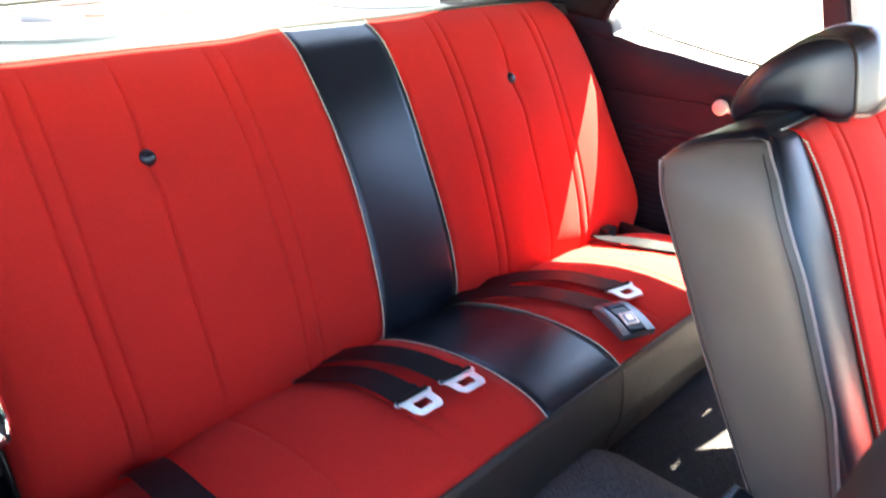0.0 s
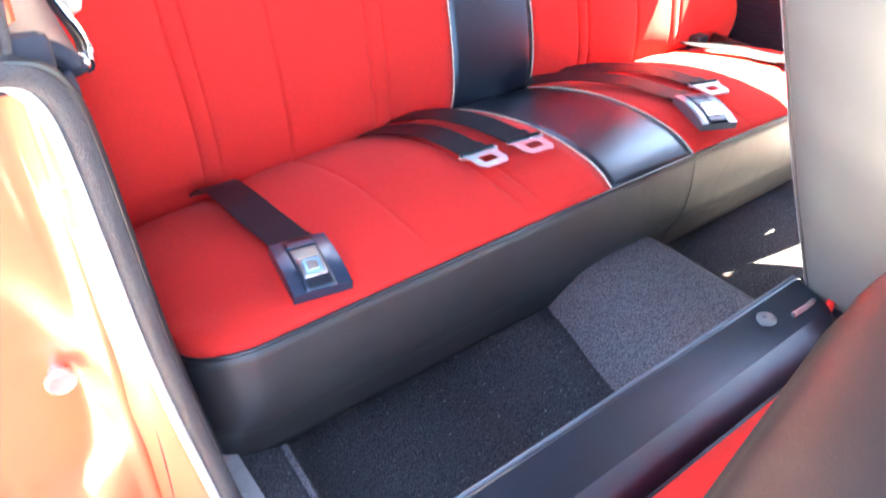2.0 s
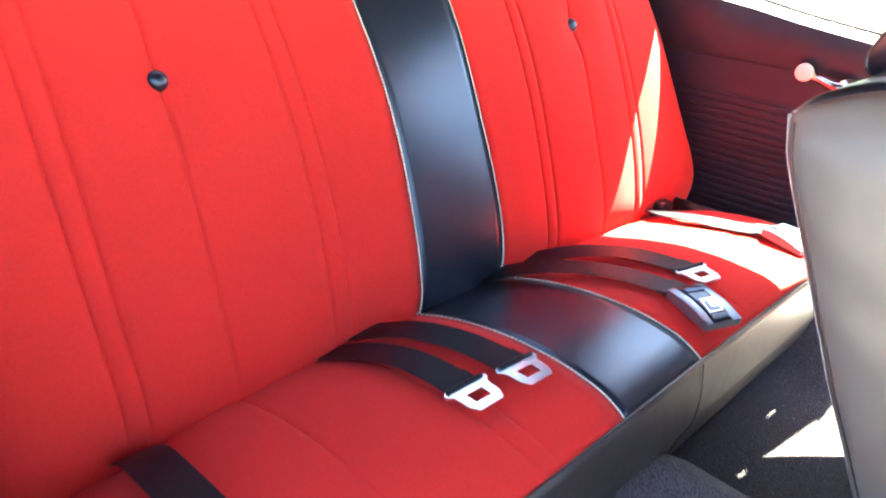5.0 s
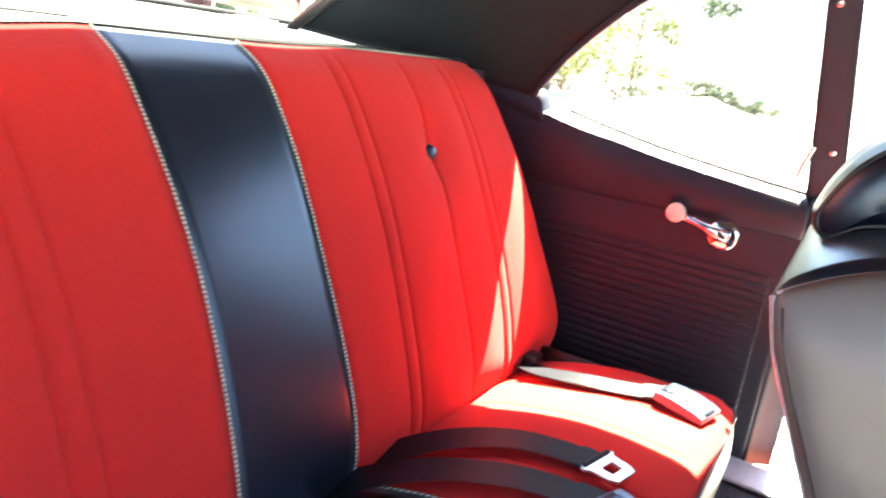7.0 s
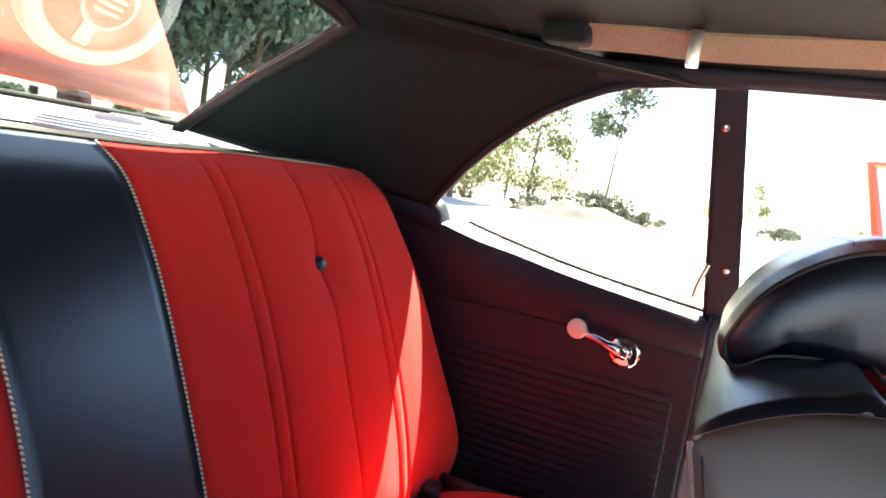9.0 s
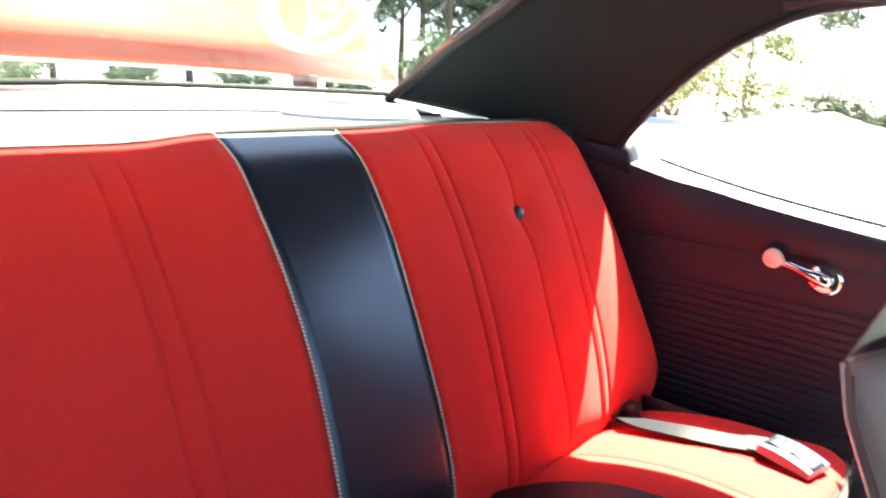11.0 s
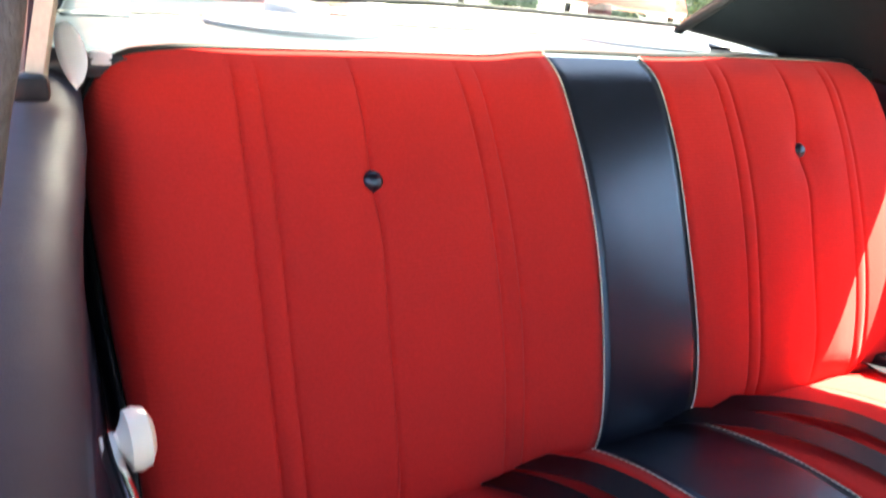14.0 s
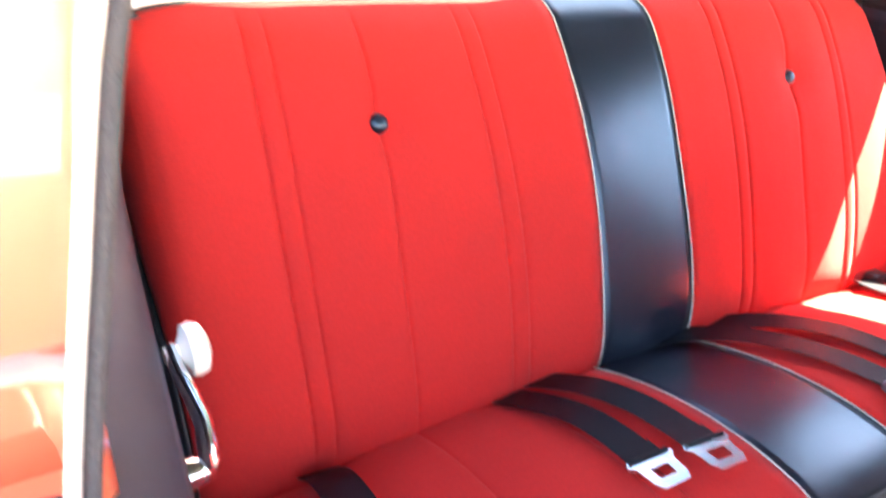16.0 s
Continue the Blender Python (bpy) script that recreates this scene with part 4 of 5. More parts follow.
for k in range(25):
    x = PS_L - 0.05 + (PS_R - PS_L + 0.05) * k / 24
    e = abs(2 * k / 24 - 1)
    sc = max(0.55, (1 - e ** 10)) ** 0.5
    slant = 0.16 * max(0.0, -0.24 - x)
    rows.append([bm.verts.new((x, -0.60 - slant + (y + 0.60) * (0.75 + 0.25 * sc), 0.73 + (z - 0.73) * sc)) for y, z in fold])
for a, b in zip(rows, rows[1:]):
    for j in range(len(fold)):
        bm.faces.new((a[j], a[(j + 1) % len(fold)], b[(j + 1) % len(fold)], b[j]))
bm.faces.new(rows[0][::-1])
bm.faces.new(rows[-1])
part("backrest", bm, BACK_VINYL, passenger, "black vinyl back of the folded backrest")
part("seat_frame", boxed((PS_L + 0.03, -0.78, 0.43), (PS_R - 0.03, -0.31, 0.47), 0.01), DARK_PLASTIC, passenger, "black seat frame")

# ---- passenger's side door opening ----
def jamb_point(x, z):
    """Painted jamb behind the door: it faces forward, with a pressed hollow round the striker."""
    r = math.hypot((x + 0.79) / 0.07, (z - 0.62) / 0.16)
    hollow = 0.018 * ease((1.15 - r) / 0.4)
    q = math.hypot((x + 0.775) / 0.075, (z - 0.60) / 0.085)
    hollow += 0.005 * ease((1.0 - q) / 0.08)
    lip = 0.012 * ease((x + 0.722) / 0.02)
    return Vector((x, 0.012 + hollow - lip + 0.03 * ease((-0.86 - x) / 0.05), z))


part("door_jamb", sheet(steps(-0.93, -0.704, 36), steps(0.30, 1.00, 50), jamb_point), PAINT, body, "red-orange painted door jamb", thick=0.01)
part("quarter_panel", sheet(steps(0.03, 1.6, 16), steps(0.25, 1.0, 14), lambda y, z: Vector((-0.915 - 0.03 * math.sin((z - 0.25) / 0.75 * math.pi), y, z))), PAINT, body, "red-orange painted rear quarter panel", thick=0.01)
part("quarter_panel", sheet(steps(-0.02, 1.6, 16), steps(0.25, 0.88, 14), lambda y, z: Vector((0.915 + 0.03 * math.sin((z - 0.25) / 0.75 * math.pi), y, z))), PAINT, body, "red-orange painted rear quarter panel", thick=0.01)
part("belt_top", sheet(steps(0.0, 1.6, 16), steps(0, 1, 6), lambda y, u: Vector((-0.745 - 0.17 * u, y, 1.0 + 0.06 * ease((y - 0.3) / 0.5) - 0.02 * u * u))), PAINT, body, "painted top of the rear quarter", thick=0.01)
part("belt_top", sheet(steps(-0.01, 1.6, 16), steps(0, 1, 6), lambda y, u: Vector((0.80 + 0.115 * u, y, 0.900 + 0.08 * ease((y - 0.1) / 0.6) - 0.02 * u * u))), PAINT, body, "painted top of the rear quarter", thick=0.01)
part("deck", sheet(steps(-0.9, 0.9, 20), steps(1.085, 1.22, 4), lambda x, y: Vector((x, y, 1.065 - 0.06 * (x / 0.9) ** 2 - 0.08 * (y - 1.085)))), PAINT, body, "painted panel below the rear window", thick=0.01)
part("rocker", boxed((-0.93, -1.3, 0.28), (-0.70, 0.02, 0.415), 0.02), PAINT, body, "painted rocker panel")
part("rocker", boxed((0.80, -1.3, 0.22), (0.93, 0.02, 0.36), 0.02), PAINT, body, "painted rocker panel")
for u in (-0.50, 0.52):
    part("hinge_arm", boxed((u - 0.045, 1.10, 1.03), (u - 0.017, 1.16, 1.132), 0.004), SHADED_HINGE_PAINT, body, "red trunk hinge arm, darkened for shade")
striker = thing("door_striker", (-0.75, 0.02, 0.648), "chrome door striker bolt on the painted jamb", "striker")
m = Matrix.Translation((-0.750, 0.030, 0.648)) @ Vector((0, -1, 0)).to_track_quat("Z", "Y").to_matrix().to_4x4()
part("washer", lathe([(0.019, 0.003), (0.021, 0.0015), (0.021, 0)], m, 24), PAINT, striker, "painted washer")
part("bolt", lathe([(0.003, 0.0235), (0.0105, 0.024), (0.0120, 0.021), (0.0120, 0.017), (0.0065, 0.016), (0.0065, 0.002)], m, 20), STEEL, striker, "chrome striker bolt")

lace = [(-0.645, -0.10, 0.432), (-0.655, -0.065, 0.47), (-0.664, -0.042, 0.54), (-0.674, -0.033, 0.62), (-0.682, -0.030, 0.70), (-0.688, -0.030, 0.79), (-0.693, -0.030, 0.86), (-0.698, -0.031, 0.892), (-0.709, -0.032, 0.910), (-0.726, -0.034, 0.917), (-0.755, -0.034, 0.917)]
upper_lace = [(-0.717, -0.030, 0.925), (-0.712, -0.030, 0.96), (-0.703, -0.030, 1.01), (-0.695, -0.029, 1.05), (-0.685, -0.027, 1.10), (-0.678, -0.025, 1.13), (-0.664, -0.012, 1.21), (-0.65, 0.0, 1.275)]


def curve_through(points, n=6):
    out = []
    pts = [Vector(p) for p in points]
    for i in range(len(pts) - 1):
        p = [pts[max(0, min(len(pts) - 1, i + d))] for d in (-1, 0, 1, 2)]
        for j in range(n):
            t = j / n
            out.append(0.5 * ((2 * p[1]) + (p[2] - p[0]) * t + (2 * p[0] - 5 * p[1] + 4 * p[2] - p[3]) * t * t + (3 * p[1] - p[0] - 3 * p[2] + p[3]) * t ** 3))
    return out + [pts[-1]]


LACE, UPPER_LACE = curve_through(lace), curve_through(upper_lace)
solo("windlace", tube(LACE, 0.0092, 14), WINDLACE, "grey cloth windlace round the door opening", "windlace", "structure")
solo("windlace_piping", tube([p + Vector((0.0075, -0.003, 0.0045)) for p in LACE[12:]], 0.0032, 8), BLACK_PIPING, "black piping along the windlace", "windlace", "structure")
solo("upper_windlace", tube(UPPER_LACE, 0.0033, 10), WINDLACE, "thin grey cloth windlace beside the side window", "windlace", "structure")
part("pinch_flange", tube([p + Vector((-0.0115, -0.003, -0.002)) for p in LACE], 0.0042, 8), FLANGE, body, "pale edge trim of the door opening")
part("jamb_return", sheet(steps(0, 1, 6), range(0, 41), lambda u, k: (LACE[k] + Vector((-0.013, 0.002, 0))).lerp(Vector((-0.716, 0.006, LACE[k].z)), u) + Vector((0, -0.006 * math.sin(math.pi * u), 0))), PAINT, body, "painted return of the door jamb", thick=0.004)
part("upper_flange", tube([p + Vector((-0.0062, -0.003, 0)) for p in UPPER_LACE], 0.0026, 8), FLANGE, body, "pale edge trim of the door opening")
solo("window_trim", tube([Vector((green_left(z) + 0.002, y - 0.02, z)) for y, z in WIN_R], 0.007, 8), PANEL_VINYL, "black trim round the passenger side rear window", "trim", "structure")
solo("pillar_passenger_side", sheet(steps(0, 1, 6), steps(0.95, 1.28, 10), lambda u, z: Vector((green_left(z) - 0.009 - 0.05 * u, 0.0 + 0.035 * (z - 0.95) / 0.33, z))), PAINT, "red-orange painted passenger side door pillar", "pillar", "structure", thick=0.03)

sill = thing("sill_plate", (-0.645, -0.3, 0.43), "aluminium door sill plate with screws", "sill plate")
part("plate", boxed((-0.668, -1.15, 0.437), (-0.622, 0.04, 0.4435), 0.002), ALUMINIUM, sill)
for y in (-0.03, -0.33, -0.63):
    part("screw", lathe([(0.001, 0.0025), (0.004, 0.002), (0.005, 0)], Matrix.Translation((-0.640, y, 0.4435)), 12), STEEL, sill, "small sill screw")
sill_2 = thing("sill_plate", (0.74, -0.3, 0.43), "aluminium door sill plate with screws", "sill plate")
part("plate", boxed((0.70, -1.15, 0.437), (0.785, 0.09, 0.4435), 0.002), ALUMINIUM, sill_2)


# ---- window cranks ----
def crank(name, hub, knob, inward, label, rose=1.0):
    c = thing(name, hub, label, "window crank", "window cranks")
    h, k, n = Vector(hub), Vector(knob), Vector(inward)
    face = Matrix.Translation(h) @ n.to_track_quat("Z", "Y").to_matrix().to_4x4()
    part("escutcheon", lathe([(r * rose, z) for r, z in ((0.001, 0.0215), (0.006, 0.0208), (0.0105, 0.018), (0.0130, 0.013), (0.0138, 0.008), (0.0200, 0.0062), (0.0240, 0.0045), (0.0262, 0.002), (0.0262, -0.002))], face, 28), CHROME, c, "round chrome escutcheon")
    a, b = h + n * 0.018, k - n * 0.014
    d = (b - a)
    side = d.cross(n).normalized()
    bm = bmesh.new()
    rows = []
    for t, w, lift, th in ((-0.06, 0.006, 0.002, 0.003), (0.0, 0.0115, 0.002, 0.006), (0.12, 0.0112, 0.004, 0.006), (0.35, 0.0068, 0.006, 0.0055), (0.6, 0.0060, 0.004, 0.005), (0.85, 0.0072, 0.001, 0.0045), (1.0, 0.0085, 0, 0.004), (1.08, 0.005, 0, 0.003)):
        p = a + d * t + n * lift
        rows.append([bm.verts.new(p + side * (w * math.cos(q)) + n * (th * math.sin(q))) for q in (math.pi * j / 5 for j in range(10))])
    for r, q in zip(rows, rows[1:]):
        for j in range(10):
            bm.faces.new((r[j], r[(j + 1) % 10], q[(j + 1) % 10], q[j]))
    bm.faces.new(rows[0][::-1])
    bm.faces.new(rows[-1])
    arm = part("arm", bm, CHROME, c, "grooved chrome arm")
    km = Matrix.Translation(k - n * 0.016) @ n.to_track_quat("Z", "Y").to_matrix().to_4x4()
    part("knob", lathe([(0.005, -0.002), (0.006, 0.006), (0.0115, 0.009), (0.0158, 0.0105), (0.0168, 0.0150), (0.0150, 0.0200), (0.009, 0.0230), (0.002, 0.0236)], km, 28), WHITE_KNOB, arm, "round ivory plastic knob")
    return c


crank("window_crank", (0.722, 0.097, 0.853), (0.697, 0.174, 0.877), (-1, 0, 0.1), "chrome window crank with ivory knob on side trim")
crank("window_crank", (-0.681, 0.054, 0.880), (-0.650, 0.128, 0.908), (1, 0.10, 0.0), "chrome window crank with ivory knob on side trim", 0.62)


# ---- seat belts ----
def belt_height(x, y):
    v = (y - CU_FRONT) / (0.382 - CU_FRONT)
    return cushion_point(max(CU_L + 0.01, min(CU_R - 0.01, x)), max(0.0, min(1.0, v))).z


def belt_path(points, lift=0.004, n=5):
    """A line over the cushion through (x, y, extra height) marks."""
    pts = curve_through([(x, y, belt_height(x, y) + lift + e) for x, y, e in points], n)
    return pts


def strap(belt, points, width, label="black woven belt webbing", mat=None):
    pts = belt_path(points)
    sides = []
    for k in range(len(pts)):
        d = (pts[min(k + 1, len(pts) - 1)] - pts[max(k - 1, 0)]).normalized()
        sides.append(d.cross(Vector((0, 0, 1))).normalized() * -1)
    part("webbing", ribbon(pts, sides, width, 0.0022), mat or WEBBING, belt, label)
    a, b = pts[-4], pts[-1]
    part("webbing_fold", ribbon([a.lerp(b, t) + Vector((0, 0, 0.0025)) for t in (0, 0.5, 1)], [sides[-1]] * 3, width * 1.01, 0.0022), mat or WEBBING, belt, "doubled webbing end")
    return pts[-1], (pts[-1] - pts[-3]).normalized()


def frame_at(p, d):
    """Local x across, y along d, z up."""
    side = d.cross(Vector((0, 0, 1))).normalized()
    up = side.cross(d).normalized()
    return Matrix(((side.x, d.x, up.x, p.x), (side.y, d.y, up.y, p.y), (side.z, d.z, up.z, p.z), (0, 0, 0, 1)))


def tongue_plate(belt, p, d, w=0.052):
    """Stamped steel latch plate: shoulders at the webbing, tapered nose, square slot."""
    m = frame_at(p, d)
    outer = [(-0.5, -0.10), (-0.60, -0.03), (-0.60, 0.06), (-0.50, 0.13), (-0.47, 0.28), (-0.45, 0.58), (-0.33, 0.78), (0.33, 0.78), (0.45, 0.58), (0.47, 0.28), (0.50, 0.13), (0.60, 0.06), (0.60, -0.03), (0.5, -0.10)]
    inner = [(-0.23, 0.24), (-0.21, 0.55), (0.21, 0.55), (0.23, 0.24)]
    bm = bmesh.new()
    o = [bm.verts.new((x * w, y * w, 0)) for x, y in outer]
    i = [bm.verts.new((x * w, y * w, 0)) for x, y in inner]
    edges = [bm.edges.new((r[k], r[(k + 1) % len(r)])) for r in (o, i) for k in range(len(r))]
    bmesh.ops.triangle_fill(bm, edges=edges, use_beauty=True)
    got = bmesh.ops.extrude_face_region(bm, geom=bm.faces[:])
    bmesh.ops.translate(bm, vec=(0, 0, 0.0028), verts=[v for v in got["geom"] if isinstance(v, bmesh.types.BMVert)])
    bmesh.ops.transform(bm, matrix=m @ Matrix.Translation((0, 0, 0.003)), verts=bm.verts[:])
    plate = part("latch_plate", bm, STEEL, belt, "stamped steel latch plate with a square slot")
    part("roller", tube([m @ Vector((-w * 0.5, -0.002, 0.006)), m @ Vector((w * 0.5, -0.002, 0.006))], 0.0035, 10), WEBBING, belt, "webbing loop round the plate")
    return plate


def buckle_box(belt, p, d, w=0.054, l=0.075, t=0.014, shell=None, lit=True):
    """Push-button buckle: cambered case with two side bands, a centre plate and a square button."""
    m = frame_at(p, d)
    case = lambda x, y: Vector((x * w, y * l, 0.003 + t * (1 - 0.38 * (2 * y - 0.9) ** 2) * (1 - 0.10 * abs(2 * x) ** 8)))
    xs, ys = steps(-0.5, 0.5, 12), steps(0, 1, 12)
    bm = sheet(xs, ys, lambda x, y: m @ case(x, y))
    base = [bm.verts.new(m @ Vector((x * w, y * l, 0.0))) for x, y in ((-0.5, 0), (0.5, 0), (0.5, 1), (-0.5, 1))]
    bm.verts.ensure_lookup_table()
    n = len(xs)
    rows = [[bm.verts[r * n + c] for c in range(n)] for r in range(len(ys))]
    bm.faces.new([base[0], *rows[0][::1], base[1]])
    bm.faces.new([base[3], *rows[-1], base[2]])
    bm.faces.new([base[0], *[r[0] for r in rows], base[3]])
    bm.faces.new([base[1], *[r[-1] for r in rows], base[2]])
    bm.faces.new(base)
    body_part = part("case", bm, shell or BUCKLE, belt, "satin grey buckle case")
    part("center_plate", sheet(steps(-0.24, 0.28, 8), steps(0.02, 0.995, 12), lambda x, y: m @ (case(x, y) + Vector((0, 0, 0.0012)))), BLACK_VINYL, body_part, "dark center plate", thick=0.0015)
    part("top_band", sheet(steps(-0.24, 0.28, 8), steps(0.10, 0.26, 4), lambda x, y: m @ (case(x, y) + Vector((0, 0, 0.0026)))), BUCKLE, body_part, "polished band", thick=0.001)
    bezel = case(0.02, 0.66) + Vector((0, 0, 0.0015))
    tip = m @ Matrix.Translation(bezel) @ Matrix.Rotation(radians(-12), 4, "X")
    part("button_frame", box(bmesh.new(), (-0.0125, -0.0125, -0.003), (0.0125, 0.0125, 0.0022), 0.001, 1, tip), STEEL, body_part, "square steel button frame")
    part("button", box(bmesh.new(), (-0.0095, -0.0095, 0.0), (0.0095, 0.0095, 0.0036), 0.001, 1, tip), BLUE_BADGE, body_part, "square blue push button")
    part("button_badge", box(bmesh.new(), (-0.0055, -0.0055, 0.002), (0.0055, 0.0055, 0.0042), 0.0005, 1, tip), STEEL, body_part, "pale badge")
    return body_part


BUCKLE = material("satin_buckle", (0.040, 0.062, 0.105), 0.30, 0.55, vary=0.15, scale=120)
# lighter copy of BUCKLE: light falling on the center buckle is in the colour
LIT_BUCKLE = material("lit_satin_buckle", (0.22, 0.26, 0.31), 0.32, 0.8, vary=0.15, scale=120)
GROUP = "rear seat belts"
e = thing("seat_belt", (-0.51, 0.31, 0.57), "black lap belt with push-button buckle on red cushion", "seat belt", GROUP)
p, d = strap(e, [(-0.504, 0.372, -0.006), (-0.506, 0.335, 0.012), (-0.507, 0.29, 0.024), (-0.506, 0.24, 0.018), (-0.503, 0.18, 0.007), (-0.499, 0.13, 0.004), (-0.497, 0.093, 0.004)], 0.048)
buckle_box(e, p - d * 0.004, Vector((-0.16, -0.985, -0.06)).normalized(), 0.062, 0.083)
a = thing("seat_belt", (-0.22, 0.33, 0.57), "black lap belt with steel latch plate on red cushion", "seat belt", GROUP)
p, d = strap(a, [(-0.252, 0.375, -0.004), (-0.243, 0.33, 0.004), (-0.234, 0.28, 0.010), (-0.223, 0.225, 0.008), (-0.217, 0.175, 0.004), (-0.216, 0.128, 0.002)], 0.046)
tongue_plate(a, p, Vector((-0.02, -1.0, d.z)).normalized())
b = thing("seat_belt", (-0.14, 0.33, 0.57), "black lap belt with steel latch plate on red cushion", "seat belt", GROUP)
p, d = strap(b, [(-0.204, 0.375, 0.004), (-0.192, 0.33, 0.012), (-0.174, 0.27, 0.014), (-0.156, 0.21, 0.008), (-0.148, 0.16, 0.003), (-0.146, 0.116, 0.002)], 0.046)
tongue_plate(b, p, Vector((-0.07, -1.0, d.z)).normalized())
c = thing("seat_belt", (0.22, 0.33, 0.57), "black lap belt with steel latch plate near the sunlit patch", "seat belt", GROUP)
p, d = strap(c, [(0.125, 0.375, -0.002), (0.150, 0.335, 0.008), (0.195, 0.28, 0.012), (0.232, 0.215, 0.010), (0.246, 0.155, 0.004), (0.248, 0.108, 0.002)], 0.046)
tongue_plate(c, p, Vector((-0.24, -1.0, d.z)).normalized())
f = thing("seat_belt", (0.12, 0.33, 0.57), "black lap belt with push-button buckle beside the black stripe", "seat belt", GROUP)
p, d = strap(f, [(0.035, 0.375, 0.0), (0.066, 0.33, 0.010), (0.108, 0.26, 0.012), (0.140, 0.19, 0.008), (0.160, 0.13, 0.004), (0.166, 0.072, 0.005)], 0.046)
buckle_box(f, p - d * 0.004, Vector((-0.36, -0.92, -0.1)).normalized(), 0.060, 0.080, shell=LIT_BUCKLE)
g = thing("seat_belt", (0.55, 0.32, 0.57), "black lap belt with sunlit push-button buckle on red cushion", "seat belt", GROUP)
p, d = strap(g, [(0.560, 0.372, 0.002), (0.535, 0.33, 0.010), (0.500, 0.28, 0.010), (0.490, 0.21, 0.008), (0.508, 0.15, 0.006), (0.526, 0.095, 0.008)], 0.046)
buckle_box(g, p - d * 0.004, Vector((-0.25, -0.96, -0.08)).normalized(), 0.058, 0.078)
part("belt_sleeve", boxed((0.552, 0.318, 0.562), (0.588, 0.346, 0.602), 0.004, 2), DARK_PLASTIC, g, "black plastic belt sleeve")


# ---- speakers on the shelf ----
def speaker(x, y, label):
    s = thing("speaker", (x, y, 1.062), label, "speaker", "shelf speakers")
    m = Matrix.Translation((x, y, 1.062)) @ Matrix.Diagonal((0.95, 0.93, 1, 1))
    prof = [(0.132, 0.0), (0.134, 0.004)]
    for k in range(4):
        prof += [(0.132 - 0.003 * k, 0.005 + 0.0042 * k), (0.134 - 0.003 * k, 0.0075 + 0.0042 * k)]
    prof += [(0.117, 0.023), (0.108, 0.0245), (0.098, 0.023), (0.094, 0.018)]
    part("pod", lathe(prof + [(0.09, 0.006), (0.002, 0.004)], m, 48), POD_WHITE, s, "white ridged speaker pod")
    part("cone", lathe([(0.002, 0.010), (0.03, 0.008), (0.06, 0.012), (0.086, 0.019), (0.092, 0.0195), (0.092, 0.012)], m, 40), CONE, s, "dark red speaker cone")
    part("surround", lathe([(0.084, 0.020), (0.089, 0.0235), (0.095, 0.021), (0.095, 0.012)], m, 40), DARK_PLASTIC, s, "black foam surround")
    for sg in (-1, 1):
        part("bridge", boxed((x - 0.014, y + sg * 0.062 - 0.020, 1.080), (x + 0.014, y + sg * 0.062 + 0.020, 1.087), 0.003), POD_WHITE, s, "white bridge across the cone")
    tweeter = part("tweeter", lathe([(0.044, 0.008), (0.046, 0.030), (0.043, 0.035), (0.038, 0.035), (0.036, 0.030), (0.036, 0.012)], Matrix.Translation((x, y, 1.062)), 32), POD_WHITE, s, "white tweeter ring")
    for k in (-1, 0, 1):
        part("tweeter_bar", boxed((x - 0.022, y + 0.012 * k - 0.003, 1.092), (x + 0.022, y + 0.012 * k + 0.003, 1.099), 0.001), POD_WHITE, tweeter, "white bar")


speaker(-0.350, 0.808, "white oval speaker with dark cone on the shelf")
speaker(0.365, 0.845, "white oval speaker with dark cone on the shelf")

# ---- roof: shoulder belt stowed at the rail, clip, seams ----
sb = thing("shoulder_belt", (0.45, 0.19, 1.30), "beige shoulder belt stowed along the roof rail", "seat belt")
sp = curve_through([(0.475, 0.20, 1.292), (0.475, 0.12, 1.292), (0.475, 0.05, 1.289), (0.474, -0.05, 1.291), (0.472, -0.16, 1.295), (0.465, -0.35, 1.297), (0.45, -0.6, 1.29), (0.45, -0.85, 1.28)])
part("webbing", ribbon(sp, [Vector((0.80, 0, -0.60))] * len(sp), 0.044, 0.003), BEIGE_WEBBING, sb, "beige webbing")
part("end_cap", boxed((0.455, 0.18, 1.280), (0.495, 0.245, 1.312), 0.01, 3), HEADLINER, sb, "dark anchor cover")
part("clip", boxed((0.452, 0.045, 1.262), (0.466, 0.060, 1.305), 0.002), STEEL, sb, "steel belt clip")
hang = thing("shoulder_belt", (-0.68, 0.29, 1.04), "frayed beige shoulder belt hanging beside the sail panel", "seat belt")
hp_line = curve_through([(-0.679, 0.285, 1.056), (-0.676, 0.288, 1.075), (-0.654, 0.295, 1.167), (-0.641, 0.30, 1.207), (-0.620, 0.31, 1.262)])
part("webbing", ribbon(hp_line, [Vector((0.75, -0.66, 0))] * len(hp_line), 0.014, 0.003), BEIGE_WEBBING, hang, "frayed beige webbing")
part("sleeve", boxed((-0.693, 0.275, 1.052), (-0.671, 0.294, 1.068), 0.004, 2), WEBBING, hang, "black belt end")
for y in (0.30, -0.17, -0.62):
    solo("trim", tube([roof_point(x, y) + Vector((0, 0, -0.001)) for x in steps(-0.55, 0.55, 20)], 0.0022, 6), HEADLINER, "sewn headliner seam", "seam", "structure")
solo("trim_seam", tube([sail_point(u, 0.985) + Vector((-0.004, 0, -0.004)) for u in steps(0, 1, 12)], 0.0016, 6), PANEL_VINYL, "vinyl seam above the sail panel", "seam", "structure")
edge_r = [Vector((green_x(z) - 0.004, y, z)) for y, z in WIN_R]
